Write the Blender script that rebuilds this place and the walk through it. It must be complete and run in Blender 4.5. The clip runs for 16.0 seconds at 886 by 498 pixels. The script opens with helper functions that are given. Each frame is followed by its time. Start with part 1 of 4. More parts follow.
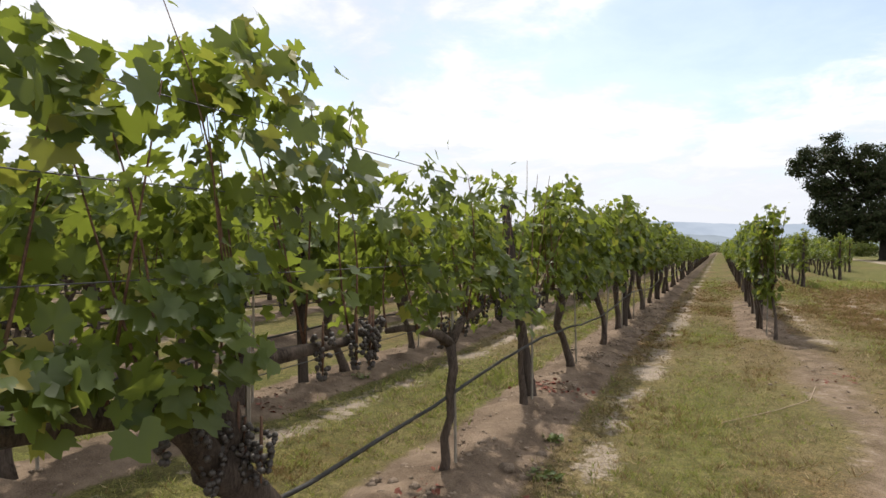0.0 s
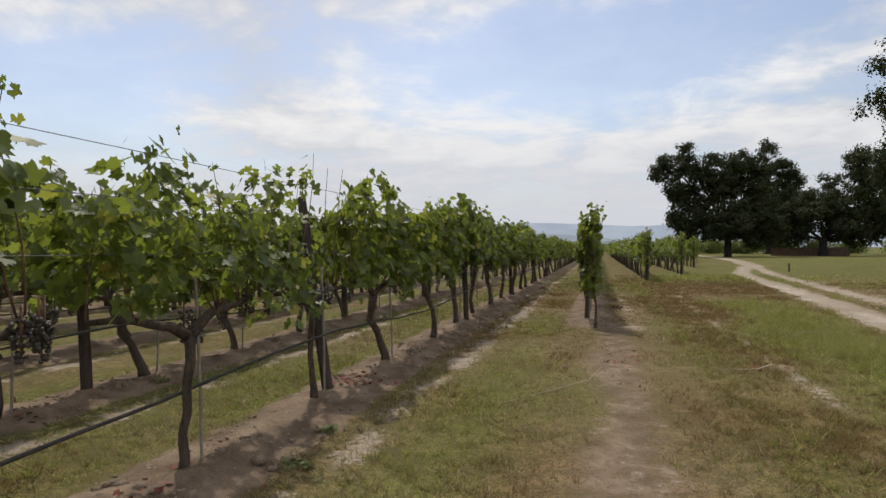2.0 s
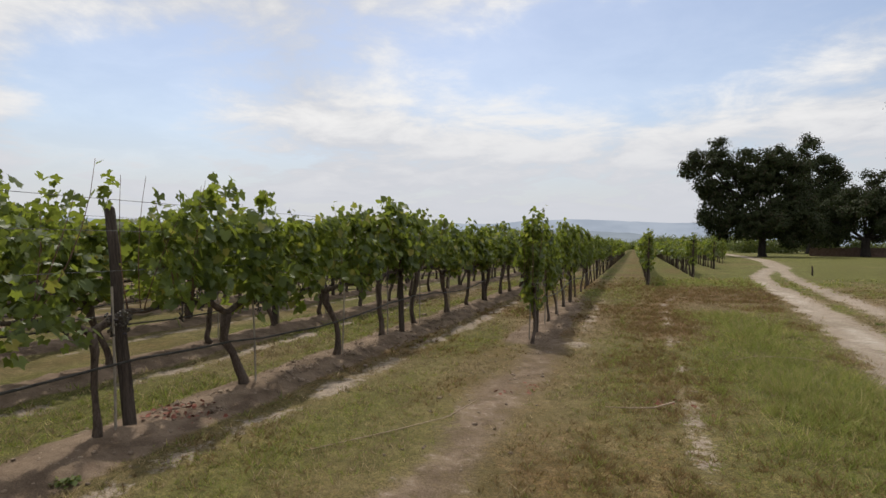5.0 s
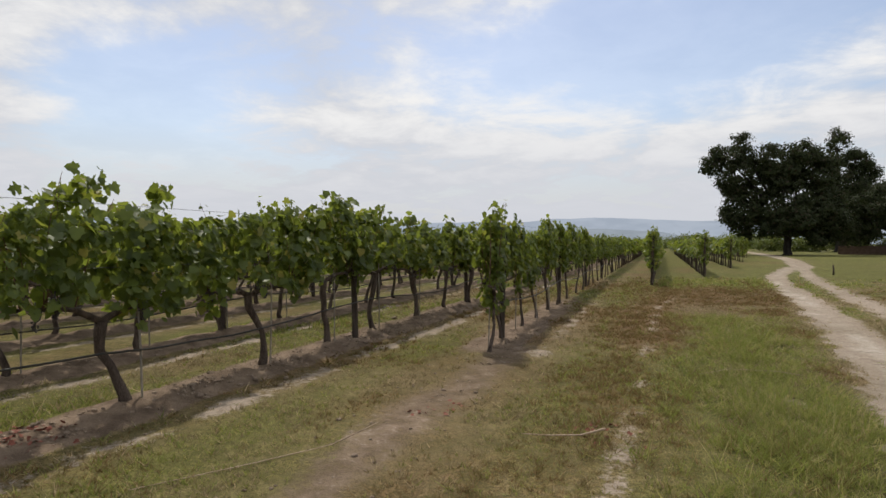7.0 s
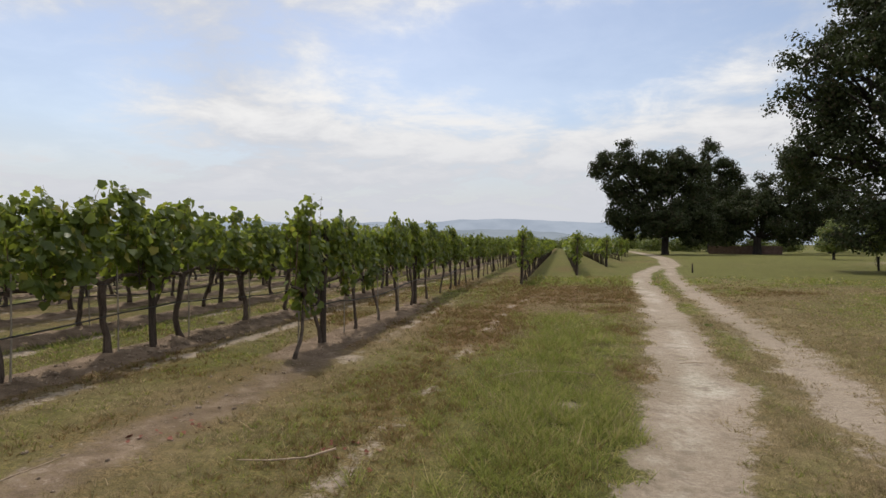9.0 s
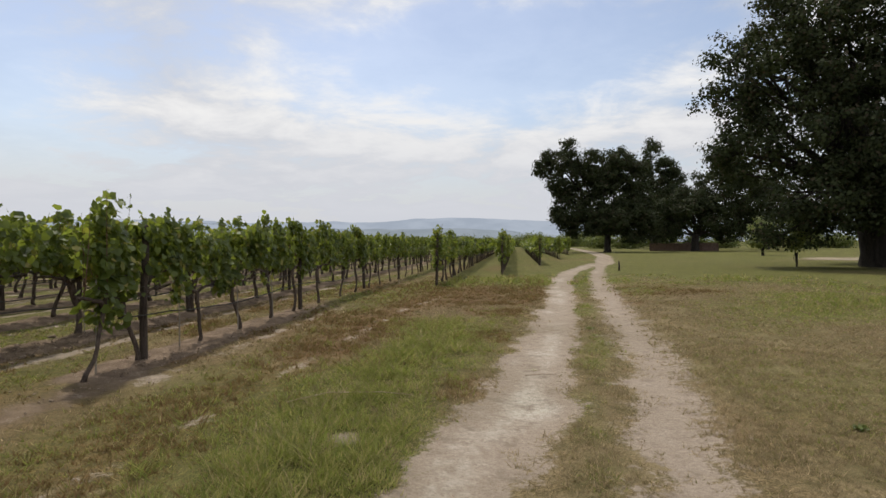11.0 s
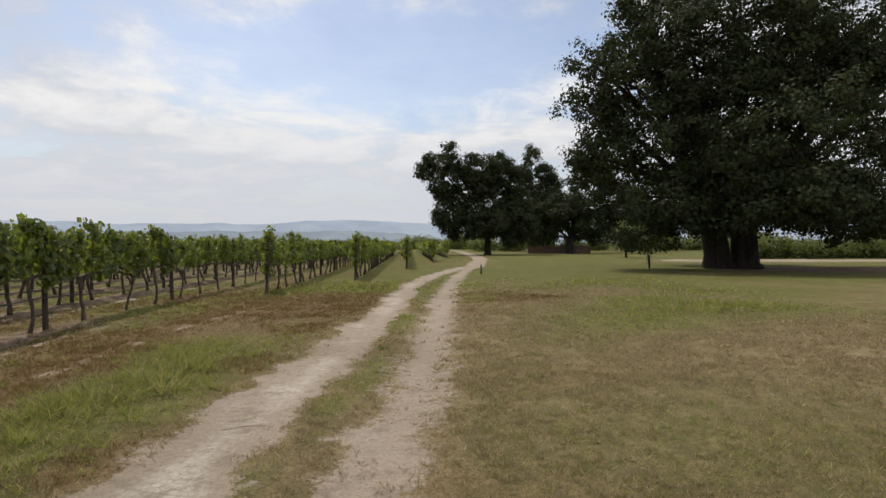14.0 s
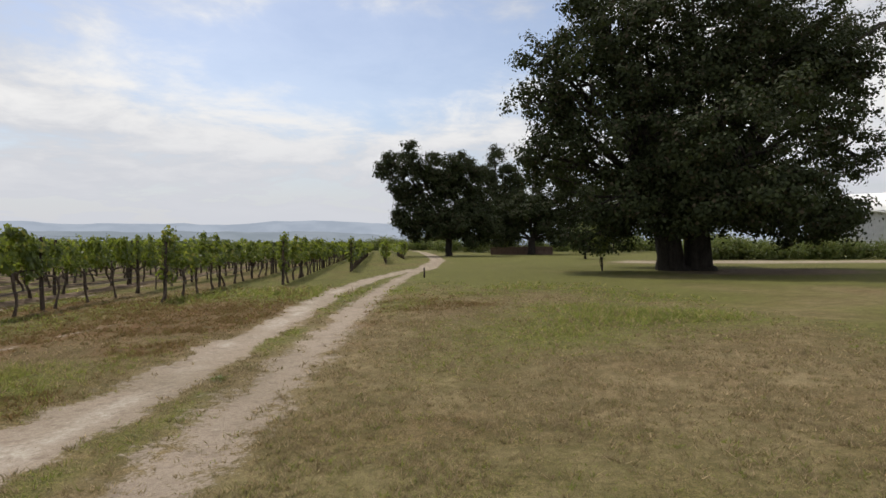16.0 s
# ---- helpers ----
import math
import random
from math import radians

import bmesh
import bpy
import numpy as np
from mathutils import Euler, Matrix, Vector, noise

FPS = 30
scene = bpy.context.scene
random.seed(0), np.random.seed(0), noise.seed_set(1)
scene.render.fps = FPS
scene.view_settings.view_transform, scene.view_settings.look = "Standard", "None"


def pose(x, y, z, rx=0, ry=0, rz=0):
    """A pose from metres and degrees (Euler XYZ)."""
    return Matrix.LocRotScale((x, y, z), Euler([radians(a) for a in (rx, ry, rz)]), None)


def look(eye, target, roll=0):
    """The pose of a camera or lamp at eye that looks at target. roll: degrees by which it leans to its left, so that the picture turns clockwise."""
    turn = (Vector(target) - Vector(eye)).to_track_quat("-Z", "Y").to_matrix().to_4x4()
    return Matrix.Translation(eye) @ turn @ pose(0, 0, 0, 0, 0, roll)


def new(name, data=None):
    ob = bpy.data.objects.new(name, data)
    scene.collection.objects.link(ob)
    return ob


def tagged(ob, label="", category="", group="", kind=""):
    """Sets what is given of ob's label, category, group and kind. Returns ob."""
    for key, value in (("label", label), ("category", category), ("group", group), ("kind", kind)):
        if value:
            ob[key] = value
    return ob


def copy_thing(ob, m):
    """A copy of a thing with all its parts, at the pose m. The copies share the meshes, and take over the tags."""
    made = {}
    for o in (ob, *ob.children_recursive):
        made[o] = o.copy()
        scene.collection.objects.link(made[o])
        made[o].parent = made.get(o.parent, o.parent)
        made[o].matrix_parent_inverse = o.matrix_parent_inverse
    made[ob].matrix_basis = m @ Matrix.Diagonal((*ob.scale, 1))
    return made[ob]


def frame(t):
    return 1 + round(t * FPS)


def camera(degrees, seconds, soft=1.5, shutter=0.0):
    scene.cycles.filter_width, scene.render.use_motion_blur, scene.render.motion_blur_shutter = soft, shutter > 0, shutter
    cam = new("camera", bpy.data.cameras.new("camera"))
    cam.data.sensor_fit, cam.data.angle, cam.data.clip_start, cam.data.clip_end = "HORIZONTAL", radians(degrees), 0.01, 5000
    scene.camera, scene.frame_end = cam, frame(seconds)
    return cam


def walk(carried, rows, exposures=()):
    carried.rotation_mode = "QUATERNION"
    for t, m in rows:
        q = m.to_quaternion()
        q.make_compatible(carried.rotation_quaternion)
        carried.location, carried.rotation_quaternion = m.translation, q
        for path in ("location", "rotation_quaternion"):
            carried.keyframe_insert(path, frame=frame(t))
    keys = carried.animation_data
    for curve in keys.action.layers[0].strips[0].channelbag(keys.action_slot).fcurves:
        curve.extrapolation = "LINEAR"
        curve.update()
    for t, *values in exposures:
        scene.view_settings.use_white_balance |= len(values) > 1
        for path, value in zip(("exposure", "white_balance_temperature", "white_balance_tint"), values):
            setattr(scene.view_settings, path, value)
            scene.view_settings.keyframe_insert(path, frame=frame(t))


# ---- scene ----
cam = camera(75.7, 16.0)
PATH = [
    (0, (-0.771, -10.816, 1.44), (-1.645, -9.017, 1.433), 0.3),
    (0.5, (-0.673, -10.852, 1.463), (-1.372, -8.978, 1.449), 0.6),
    (1, (-0.543, -10.749, 1.41), (-1.124, -8.835, 1.403), 0.1),
    (1.5, (-0.278, -10.57, 1.383), (-0.815, -8.643, 1.375), -0.1),
    (2, (0.09, -10.525, 1.36), (-0.435, -8.595, 1.36), -0.3),
    (2.5, (0.408, -10.44, 1.411), (-0.115, -8.509, 1.413), -0.3),
    (3, (0.71, -10.167, 1.451), (0.184, -8.238, 1.444), -0.3),
    (3.5, (1.035, -10.015, 1.532), (0.497, -8.089, 1.527), -0.4),
    (4, (1.294, -9.838, 1.566), (0.741, -7.916, 1.559), -0.1),
    (6.5, (2.038, -8.427, 1.519), (1.287, -6.573, 1.497), -0.0),
    (7, (2.35, -8.206, 1.544), (1.636, -6.338, 1.526), -0.0),
    (7.5, (2.707, -7.98, 1.513), (2.054, -6.09, 1.496), -0.0),
    (8, (2.99, -7.654, 1.517), (2.46, -5.726, 1.495), 0.0),
    (10.5, (4.479, -6.626, 1.497), (4.142, -4.655, 1.479), -0.1),
    (11, (4.919, -6.177, 1.534), (4.666, -4.193, 1.513), -0.4),
    (11.5, (5.254, -5.845, 1.578), (5.148, -3.848, 1.563), -0.3),
    (12, (5.528, -5.561, 1.536), (5.523, -3.561, 1.525), -0.1),
    (12.5, (5.71, -5.252, 1.567), (5.783, -3.253, 1.552), 0.0),
    (13, (5.944, -4.98, 1.569), (6.049, -2.983, 1.562), -0.1),
    (13.5, (6.245, -4.706, 1.527), (6.351, -2.709, 1.519), -0.2),
    (14, (6.66, -4.35, 1.532), (6.779, -2.354, 1.518), -0.4),
    (14.5, (7.043, -3.925, 1.58), (7.193, -1.931, 1.569), -0.2),
    (15, (7.4, -3.537, 1.525), (7.56, -1.543, 1.515), -0.3),
    (15.5, (7.802, -3.155, 1.514), (7.995, -1.165, 1.5), -0.4),
    (16, (8.198, -2.794, 1.566), (8.422, -0.807, 1.554), -0.4),
]
EXPOSURES = [(0, 0.5), (0.3, 0.3), (0.7, 0.1), (1.5, 0.0), (16, 0.0)]
walk(cam, [(t, look(eye, target, roll)) for t, eye, target, roll in PATH], EXPOSURES)

# ---- sky and sun ----
SUN_AZ, SUN_EL = radians(-30), radians(60)


def node(tree, kind, **inputs):
    n = tree.nodes.new(kind)
    for key, value in inputs.items():
        n.inputs[key.replace("_", " ")].default_value = value
    return n


def math_node(tree, op, a, b=None, c=None):
    n = tree.nodes.new("ShaderNodeMath")
    n.operation = op
    for i, v in enumerate((a, b, c)):
        if v is None:
            continue
        if hasattr(v, "is_output"):
            tree.links.new(v, n.inputs[i])
        else:
            n.inputs[i].default_value = v
    return n.outputs[0]


def ramp(tree, value, lo, hi):
    n = tree.nodes.new("ShaderNodeMapRange")
    n.interpolation_type = "SMOOTHSTEP"
    tree.links.new(value, n.inputs[0])
    n.inputs[1].default_value, n.inputs[2].default_value = lo, hi
    return n.outputs[0]


def mix(tree, fac, a, b, blend="MIX"):
    n = tree.nodes.new("ShaderNodeMix")
    n.data_type, n.blend_type = "RGBA", blend
    for i, v in ((0, fac), (6, a), (7, b)):
        if hasattr(v, "is_output"):
            tree.links.new(v, n.inputs[i])
        elif i == 0:
            n.inputs[i].default_value = v
        else:
            n.inputs[i].default_value = (*v, 1)
    return n.outputs[2]


def noise_tex(tree, vector, scale, detail=4, rough=0.55, distort=0.0):
    n = node(tree, "ShaderNodeTexNoise", Scale=scale, Detail=detail, Roughness=rough, Distortion=distort)
    if vector is not None:
        tree.links.new(vector, n.inputs["Vector"])
    return n.outputs["Fac"]


world = bpy.data.worlds.new("sky")
scene.world = world
world.use_nodes = True
wt = world.node_tree
wt.nodes.clear()
sky = wt.nodes.new("ShaderNodeTexSky")
sky.sky_type, sky.sun_disc = "NISHITA", False
sky.sun_elevation, sky.sun_rotation = SUN_EL, SUN_AZ
sky.dust_density, sky.air_density = 1.5, 1.2
coord = wt.nodes.new("ShaderNodeTexCoord").outputs["Generated"]
sep = wt.nodes.new("ShaderNodeSeparateXYZ")
wt.links.new(coord, sep.inputs[0])
lift = math_node(wt, "ADD", math_node(wt, "MAXIMUM", sep.outputs[2], 0.0), 0.16)
flat = wt.nodes.new("ShaderNodeCombineXYZ")
wt.links.new(math_node(wt, "DIVIDE", sep.outputs[0], lift), flat.inputs[0])
wt.links.new(math_node(wt, "DIVIDE", sep.outputs[1], lift), flat.inputs[1])
shift = wt.nodes.new("ShaderNodeVectorMath")
shift.inputs[1].default_value = (2.3, 0.6, 4.0)
wt.links.new(flat.outputs[0], shift.inputs[0])
big_cloud = noise_tex(wt, shift.outputs[0], 0.8, 8, 0.58, 0.25)
wisp = noise_tex(wt, shift.outputs[0], 2.4, 8, 0.62, 0.3)


def opening(u0, v0, du, dv):
    """A soft-edged gap in the cloud, round a direction ahead."""
    u = math_node(wt, "DIVIDE", sep.outputs[0], math_node(wt, "MAXIMUM", sep.outputs[1], 0.05))
    a = math_node(wt, "POWER", math_node(wt, "ABSOLUTE", math_node(wt, "DIVIDE", math_node(wt, "SUBTRACT", u, u0), du)), 2.0)
    b = math_node(wt, "POWER", math_node(wt, "ABSOLUTE", math_node(wt, "DIVIDE", math_node(wt, "SUBTRACT", sep.outputs[2], v0), dv)), 2.0)
    return math_node(wt, "EXPONENT", math_node(wt, "MULTIPLY", math_node(wt, "ADD", a, b), -1.0))


clear = math_node(wt, "MAXIMUM", opening(-0.08, 0.285, 0.40, 0.105), math_node(wt, "MULTIPLY", opening(-1.15, 0.22, 0.42, 0.10), 0.75))
cover = math_node(wt, "MULTIPLY_ADD", wisp, 0.5, math_node(wt, "MULTIPLY", big_cloud, 0.75))
cover = math_node(wt, "ADD", math_node(wt, "SUBTRACT", cover, math_node(wt, "MULTIPLY", clear, 0.40)), 0.04)
cloud = ramp(wt, cover, 0.44, 0.64)
haze = ramp(wt, sep.outputs[2], 0.26, 0.02)
veil = math_node(wt, "MAXIMUM", math_node(wt, "MULTIPLY_ADD", cloud, 0.80, 0.20), math_node(wt, "MULTIPLY", haze, 0.92))
blue = node(wt, "ShaderNodeBackground", Strength=0.132)
wt.links.new(mix(wt, 1.0, sky.outputs[0], (0.95, 0.93, 0.97), "MULTIPLY"), blue.inputs[0])
white = node(wt, "ShaderNodeBackground", Strength=0.82)
puff = mix(wt, ramp(wt, math_node(wt, "MULTIPLY_ADD", wisp, 0.5, math_node(wt, "MULTIPLY", big_cloud, 0.5)), 0.38, 0.62), (0.67, 0.695, 0.765), (1.10, 1.09, 1.08))
wt.links.new(mix(wt, haze, puff, (0.77, 0.79, 0.85)), white.inputs[0])
both = wt.nodes.new("ShaderNodeMixShader")
wt.links.new(veil, both.inputs[0])
wt.links.new(blue.outputs[0], both.inputs[1])
wt.links.new(white.outputs[0], both.inputs[2])
wt.links.new(both.outputs[0], wt.nodes.new("ShaderNodeOutputWorld").inputs[0])

sun = new("sun", bpy.data.lights.new("sun", "SUN"))
sun.data.energy, sun.data.angle, sun.data.color = 3.2, radians(1.5), (1.0, 0.93, 0.82)
sun_way = Vector((math.sin(SUN_AZ) * math.cos(SUN_EL), math.cos(SUN_AZ) * math.cos(SUN_EL), math.sin(SUN_EL)))
sun.matrix_world = look(sun_way * 60, (0, 0, 0))


# ---- materials ----
def material(name):
    m = bpy.data.materials.new(name)
    m.use_nodes = True
    t = m.node_tree
    t.nodes.clear()
    return m, t, t.nodes.new("ShaderNodeOutputMaterial")


def finish(t, out, color, rough=0.8, height=None, bump=0.3, dist=0.01, spec=0.3, metal=0.0):
    b = node(t, "ShaderNodeBsdfPrincipled", Roughness=rough, Metallic=metal)
    b.inputs["Specular IOR Level"].default_value = spec
    if hasattr(color, "is_output"):
        t.links.new(color, b.inputs["Base Color"])
    else:
        b.inputs["Base Color"].default_value = (*color, 1)
    if height is not None:
        k = node(t, "ShaderNodeBump", Strength=bump, Distance=dist)
        t.links.new(height, k.inputs["Height"])
        t.links.new(k.outputs[0], b.inputs["Normal"])
    t.links.new(b.outputs[0], out.inputs[0])
    return b


def place(t):
    return t.nodes.new("ShaderNodeNewGeometry").outputs["Position"]


def own(t):
    return t.nodes.new("ShaderNodeTexCoord").outputs["Object"]


def rough_mat(name, dark, light, scale, rough=0.85, bump=0.5, dist=0.01, stretch=(1, 1, 1), spec=0.25, metal=0.0):
    m, t, out = material(name)
    v = t.nodes.new("ShaderNodeVectorMath")
    v.operation = "MULTIPLY"
    v.inputs[1].default_value = stretch
    t.links.new(own(t), v.inputs[0])
    coarse, fine = noise_tex(t, v.outputs[0], scale, 5), noise_tex(t, v.outputs[0], scale * 6, 6, 0.65)
    f = ramp(t, math_node(t, "MULTIPLY_ADD", fine, 0.5, math_node(t, "MULTIPLY", coarse, 0.5)), 0.33, 0.67)
    finish(t, out, mix(t, f, dark, light), rough, fine, bump, dist, spec, metal)
    return m


def leaf_mat(name, dark, light, odd, odd_share, glow, trans=0.4, rough=0.45, spec=0.4, mottle=0.0):
    m, t, out = material(name)
    geo = t.nodes.new("ShaderNodeNewGeometry")
    r = math_node(t, "FRACT", math_node(t, "ADD", geo.outputs["Random Per Island"], t.nodes.new("ShaderNodeObjectInfo").outputs["Random"]))
    c = mix(t, r, dark, light)
    r2 = math_node(t, "FRACT", math_node(t, "MULTIPLY", r, 37.7))
    c = mix(t, ramp(t, r2, 1 - odd_share - 0.02, 1 - odd_share + 0.02), c, odd)
    blot = noise_tex(t, geo.outputs["Position"], 28, 3)
    c = mix(t, math_node(t, "MULTIPLY", blot, 0.35), c, tuple(v * 0.55 for v in dark))
    # Blotches at two scales, mixed towards a darker tone.
    if mottle:
        small, wide = noise_tex(t, geo.outputs["Position"], 13, 3, 0.6), noise_tex(t, geo.outputs["Position"], 2.6, 4, 0.65)
        mottled = ramp(t, math_node(t, "MULTIPLY_ADD", small, 0.6, math_node(t, "MULTIPLY", wide, 0.4)), 0.44, 0.60)
        c = mix(t, math_node(t, "MULTIPLY", mottled, mottle), c, tuple(v * 0.33 for v in light))
    b = node(t, "ShaderNodeBsdfPrincipled", Roughness=rough)
    b.inputs["Specular IOR Level"].default_value = spec
    t.links.new(c, b.inputs["Base Color"])
    tr = t.nodes.new("ShaderNodeBsdfTranslucent")
    t.links.new(mix(t, 0.55, c, glow), tr.inputs[0])
    ms = node(t, "ShaderNodeMixShader", Fac=trans)
    t.links.new(b.outputs[0], ms.inputs[1])
    t.links.new(tr.outputs[0], ms.inputs[2])
    t.links.new(ms.outputs[0], out.inputs[0])
    return m


VINE_LEAF = leaf_mat("vine_leaf", (0.032, 0.056, 0.014), (0.122, 0.163, 0.036), (0.30, 0.26, 0.06), 0.06, (0.44, 0.52, 0.06), 0.42, 0.46, 0.35)
OAK_LEAF = leaf_mat("oak_leaf", (0.022, 0.030, 0.014), (0.060, 0.074, 0.030), (0.075, 0.06, 0.038), 0.10, (0.08, 0.11, 0.02), 0.15, 0.65, 0.12)
SHRUB_LEAF = leaf_mat("shrub_leaf", (0.07, 0.105, 0.028), (0.16, 0.195, 0.055), (0.21, 0.19, 0.07), 0.1, (0.26, 0.3, 0.06), 0.38)
DRY_BLADE = leaf_mat("dry_grass", (0.16, 0.122, 0.062), (0.64, 0.50, 0.31), (0.19, 0.19, 0.06), 0.3, (0.38, 0.31, 0.18), 0.4, 0.8, 0.1, 0.85)
RUSSET_BLADE = leaf_mat("russet_grass", (0.11, 0.07, 0.033), (0.33, 0.215, 0.105), (0.17, 0.165, 0.05), 0.4, (0.26, 0.18, 0.08), 0.4, 0.8, 0.1, 0.6)
GREEN_BLADE = leaf_mat("green_grass", (0.075, 0.11, 0.024), (0.32, 0.355, 0.09), (0.50, 0.38, 0.20), 0.34, (0.38, 0.42, 0.09), 0.45, 0.6, 0.2, 0.8)
RED_LEAF = rough_mat("dead_leaf", (0.10, 0.03, 0.02), (0.26, 0.10, 0.07), 30)
BARK = rough_mat("vine_bark", (0.03, 0.022, 0.018), (0.13, 0.10, 0.08), 9, 0.95, 0.9, 0.012, (2.5, 2.5, 0.5))
CANE = rough_mat("red_cane", (0.07, 0.035, 0.025), (0.19, 0.11, 0.07), 12, 0.7)
OAK_BARK = rough_mat("oak_bark", (0.014, 0.012, 0.010), (0.05, 0.043, 0.037), 2.2, 0.95, 1.0, 0.05, (2, 2, 0.5))
POST_WOOD = rough_mat("weathered_post", (0.022, 0.017, 0.014), (0.085, 0.066, 0.054), 7, 0.9, 0.8, 0.01, (3, 3, 0.3))
STAKE_WOOD = rough_mat("grey_stake", (0.16, 0.14, 0.115), (0.34, 0.30, 0.25), 10, 0.85, 0.3, 0.005, (2, 2, 0.4))
WIRE = rough_mat("galvanised_wire", (0.06, 0.06, 0.06), (0.15, 0.15, 0.15), 20, 0.7, 0.1, 0.002, spec=0.2, metal=0.3)
HOSE = rough_mat("drip_hose", (0.018, 0.018, 0.018), (0.06, 0.056, 0.05), 14, 0.6, 0.2, 0.003)
GRAPE = rough_mat("grape_skin", (0.022, 0.016, 0.03), (0.09, 0.08, 0.055), 9, 0.5, 0.1, 0.003, spec=0.4)
CLOD = rough_mat("soil_clod", (0.15, 0.112, 0.082), (0.34, 0.265, 0.20), 14, 0.95, 0.8, 0.01)
TWIG = rough_mat("dry_twig", (0.24, 0.17, 0.12), (0.45, 0.36, 0.27), 14)
BRICK_WALL = rough_mat("old_wall", (0.10, 0.065, 0.05), (0.19, 0.13, 0.105), 3)
SHED_WALL = rough_mat("shed_sheet", (0.42, 0.43, 0.45), (0.55, 0.56, 0.58), 2, 0.5, 0.2)
SHED_ROOF = rough_mat("shed_roof", (0.74, 0.75, 0.76), (0.84, 0.84, 0.84), 1.5, 0.5, 0.1)


def ground_mat():
    m, t, out = material("field_ground")
    p = place(t)
    zone = t.nodes.new("ShaderNodeVertexColor")
    zone.layer_name = "zone"
    z = t.nodes.new("ShaderNodeSeparateColor")
    t.links.new(zone.outputs[0], z.inputs[0])
    bare, soil, green = z.outputs[0], z.outputs[1], z.outputs[2]
    red = zone.outputs["Alpha"]
    wide, mid, fine = noise_tex(t, p, 0.35, 4), noise_tex(t, p, 3.2, 5, 0.6), noise_tex(t, p, 34, 5, 0.7)
    tuft = noise_tex(t, p, 11, 4, 0.65)
    grit = noise_tex(t, p, 120, 3, 0.7)
    fray = math_node(t, "MULTIPLY_ADD", fine, 0.25, math_node(t, "MULTIPLY_ADD", tuft, 0.45, math_node(t, "MULTIPLY", mid, 0.30)))
    f1, f2, f3 = ramp(t, fine, 0.43, 0.58), ramp(t, noise_tex(t, p, 95, 4, 0.7), 0.44, 0.62), ramp(t, tuft, 0.36, 0.64)
    patchy, spot = ramp(t, noise_tex(t, p, 1.3, 5, 0.65), 0.40, 0.66), ramp(t, noise_tex(t, p, 5.0, 5, 0.7), 0.50, 0.68)

    # deep is the shade in gaps between blades, put into the colour by noise.
    def sward(deep, mean, tip):
        c = mix(t, f1, deep, mean)
        c = mix(t, math_node(t, "MULTIPLY", f2, 0.6), c, tip)
        return mix(t, math_node(t, "MULTIPLY", f3, 0.4), c, deep)

    dry = sward((0.078, 0.057, 0.028), (0.185, 0.138, 0.072), (0.42, 0.325, 0.19))
    dry = mix(t, math_node(t, "MULTIPLY", patchy, 0.4), dry, (0.29, 0.235, 0.135))
    # Reddish-brown grass, darkened in colour for the self-shadow of thick uncut growth.
    rust = sward((0.065, 0.038, 0.019), (0.18, 0.098, 0.05), (0.32, 0.20, 0.11))
    dry = mix(t, math_node(t, "MULTIPLY", red, ramp(t, mid, 0.25, 0.55)), dry, rust)
    lush = sward((0.05, 0.055, 0.014), (0.15, 0.15, 0.04), (0.29, 0.275, 0.10))
    g = ramp(t, math_node(t, "ADD", green, math_node(t, "MULTIPLY_ADD", fray, 0.9, -0.45)), 0.22, 0.78)
    grass = mix(t, g, dry, lush)
    grass = mix(t, math_node(t, "MULTIPLY", spot, 0.4), grass, (0.07, 0.06, 0.028))
    streaky = ramp(t, noise_tex(t, p, 2.1, 6, 0.72), 0.46, 0.60)
    grass = mix(t, math_node(t, "MULTIPLY", streaky, 0.42), grass, (0.075, 0.068, 0.026))
    earth = mix(t, ramp(t, math_node(t, "MULTIPLY_ADD", grit, 0.4, math_node(t, "MULTIPLY", mid, 0.6)), 0.32, 0.68), (0.085, 0.060, 0.042), (0.27, 0.202, 0.148))
    chalk = ramp(t, math_node(t, "ADD", bare, math_node(t, "MULTIPLY_ADD", fray, 1.2, -0.6)), 0.60, 1.15)
    grain = ramp(t, math_node(t, "MULTIPLY_ADD", grit, 0.45, math_node(t, "MULTIPLY", fine, 0.55)), 0.3, 0.7)
    pale = mix(t, grain, mix(t, chalk, (0.215, 0.172, 0.134), (0.39, 0.345, 0.29)), mix(t, chalk, (0.40, 0.335, 0.27), (0.62, 0.575, 0.51)))
    pale = mix(t, math_node(t, "MULTIPLY", ramp(t, noise_tex(t, p, 4.5, 6, 0.7), 0.5, 0.66), 0.55), pale, (0.17, 0.135, 0.105))
    pale = mix(t, math_node(t, "MULTIPLY", ramp(t, noise_tex(t, p, 17, 5, 0.7), 0.50, 0.62), 0.36), pale, (0.19, 0.15, 0.115))
    crack = t.nodes.new("ShaderNodeTexVoronoi")
    crack.feature = "DISTANCE_TO_EDGE"
    crack.inputs["Scale"].default_value = 9
    t.links.new(p, crack.inputs["Vector"])
    line = ramp(t, crack.outputs["Distance"], 0.05, 0.0)
    pale = mix(t, math_node(t, "MULTIPLY", math_node(t, "MULTIPLY", line, 0.55), ramp(t, bare, 0.88, 1.05)), pale, (0.10, 0.08, 0.065))
    s = ramp(t, math_node(t, "ADD", soil, math_node(t, "MULTIPLY_ADD", fray, 0.8, -0.4)), 0.38, 0.62)
    b = ramp(t, math_node(t, "ADD", bare, math_node(t, "MULTIPLY_ADD", fray, 1.7, -0.85)), 0.27, 0.45)
    c = mix(t, b, mix(t, s, grass, earth), pale)
    c = mix(t, ramp(t, wide, 0.35, 0.75), c, mix(t, 1.0, c, (0.78, 0.78, 0.74), "MULTIPLY"))
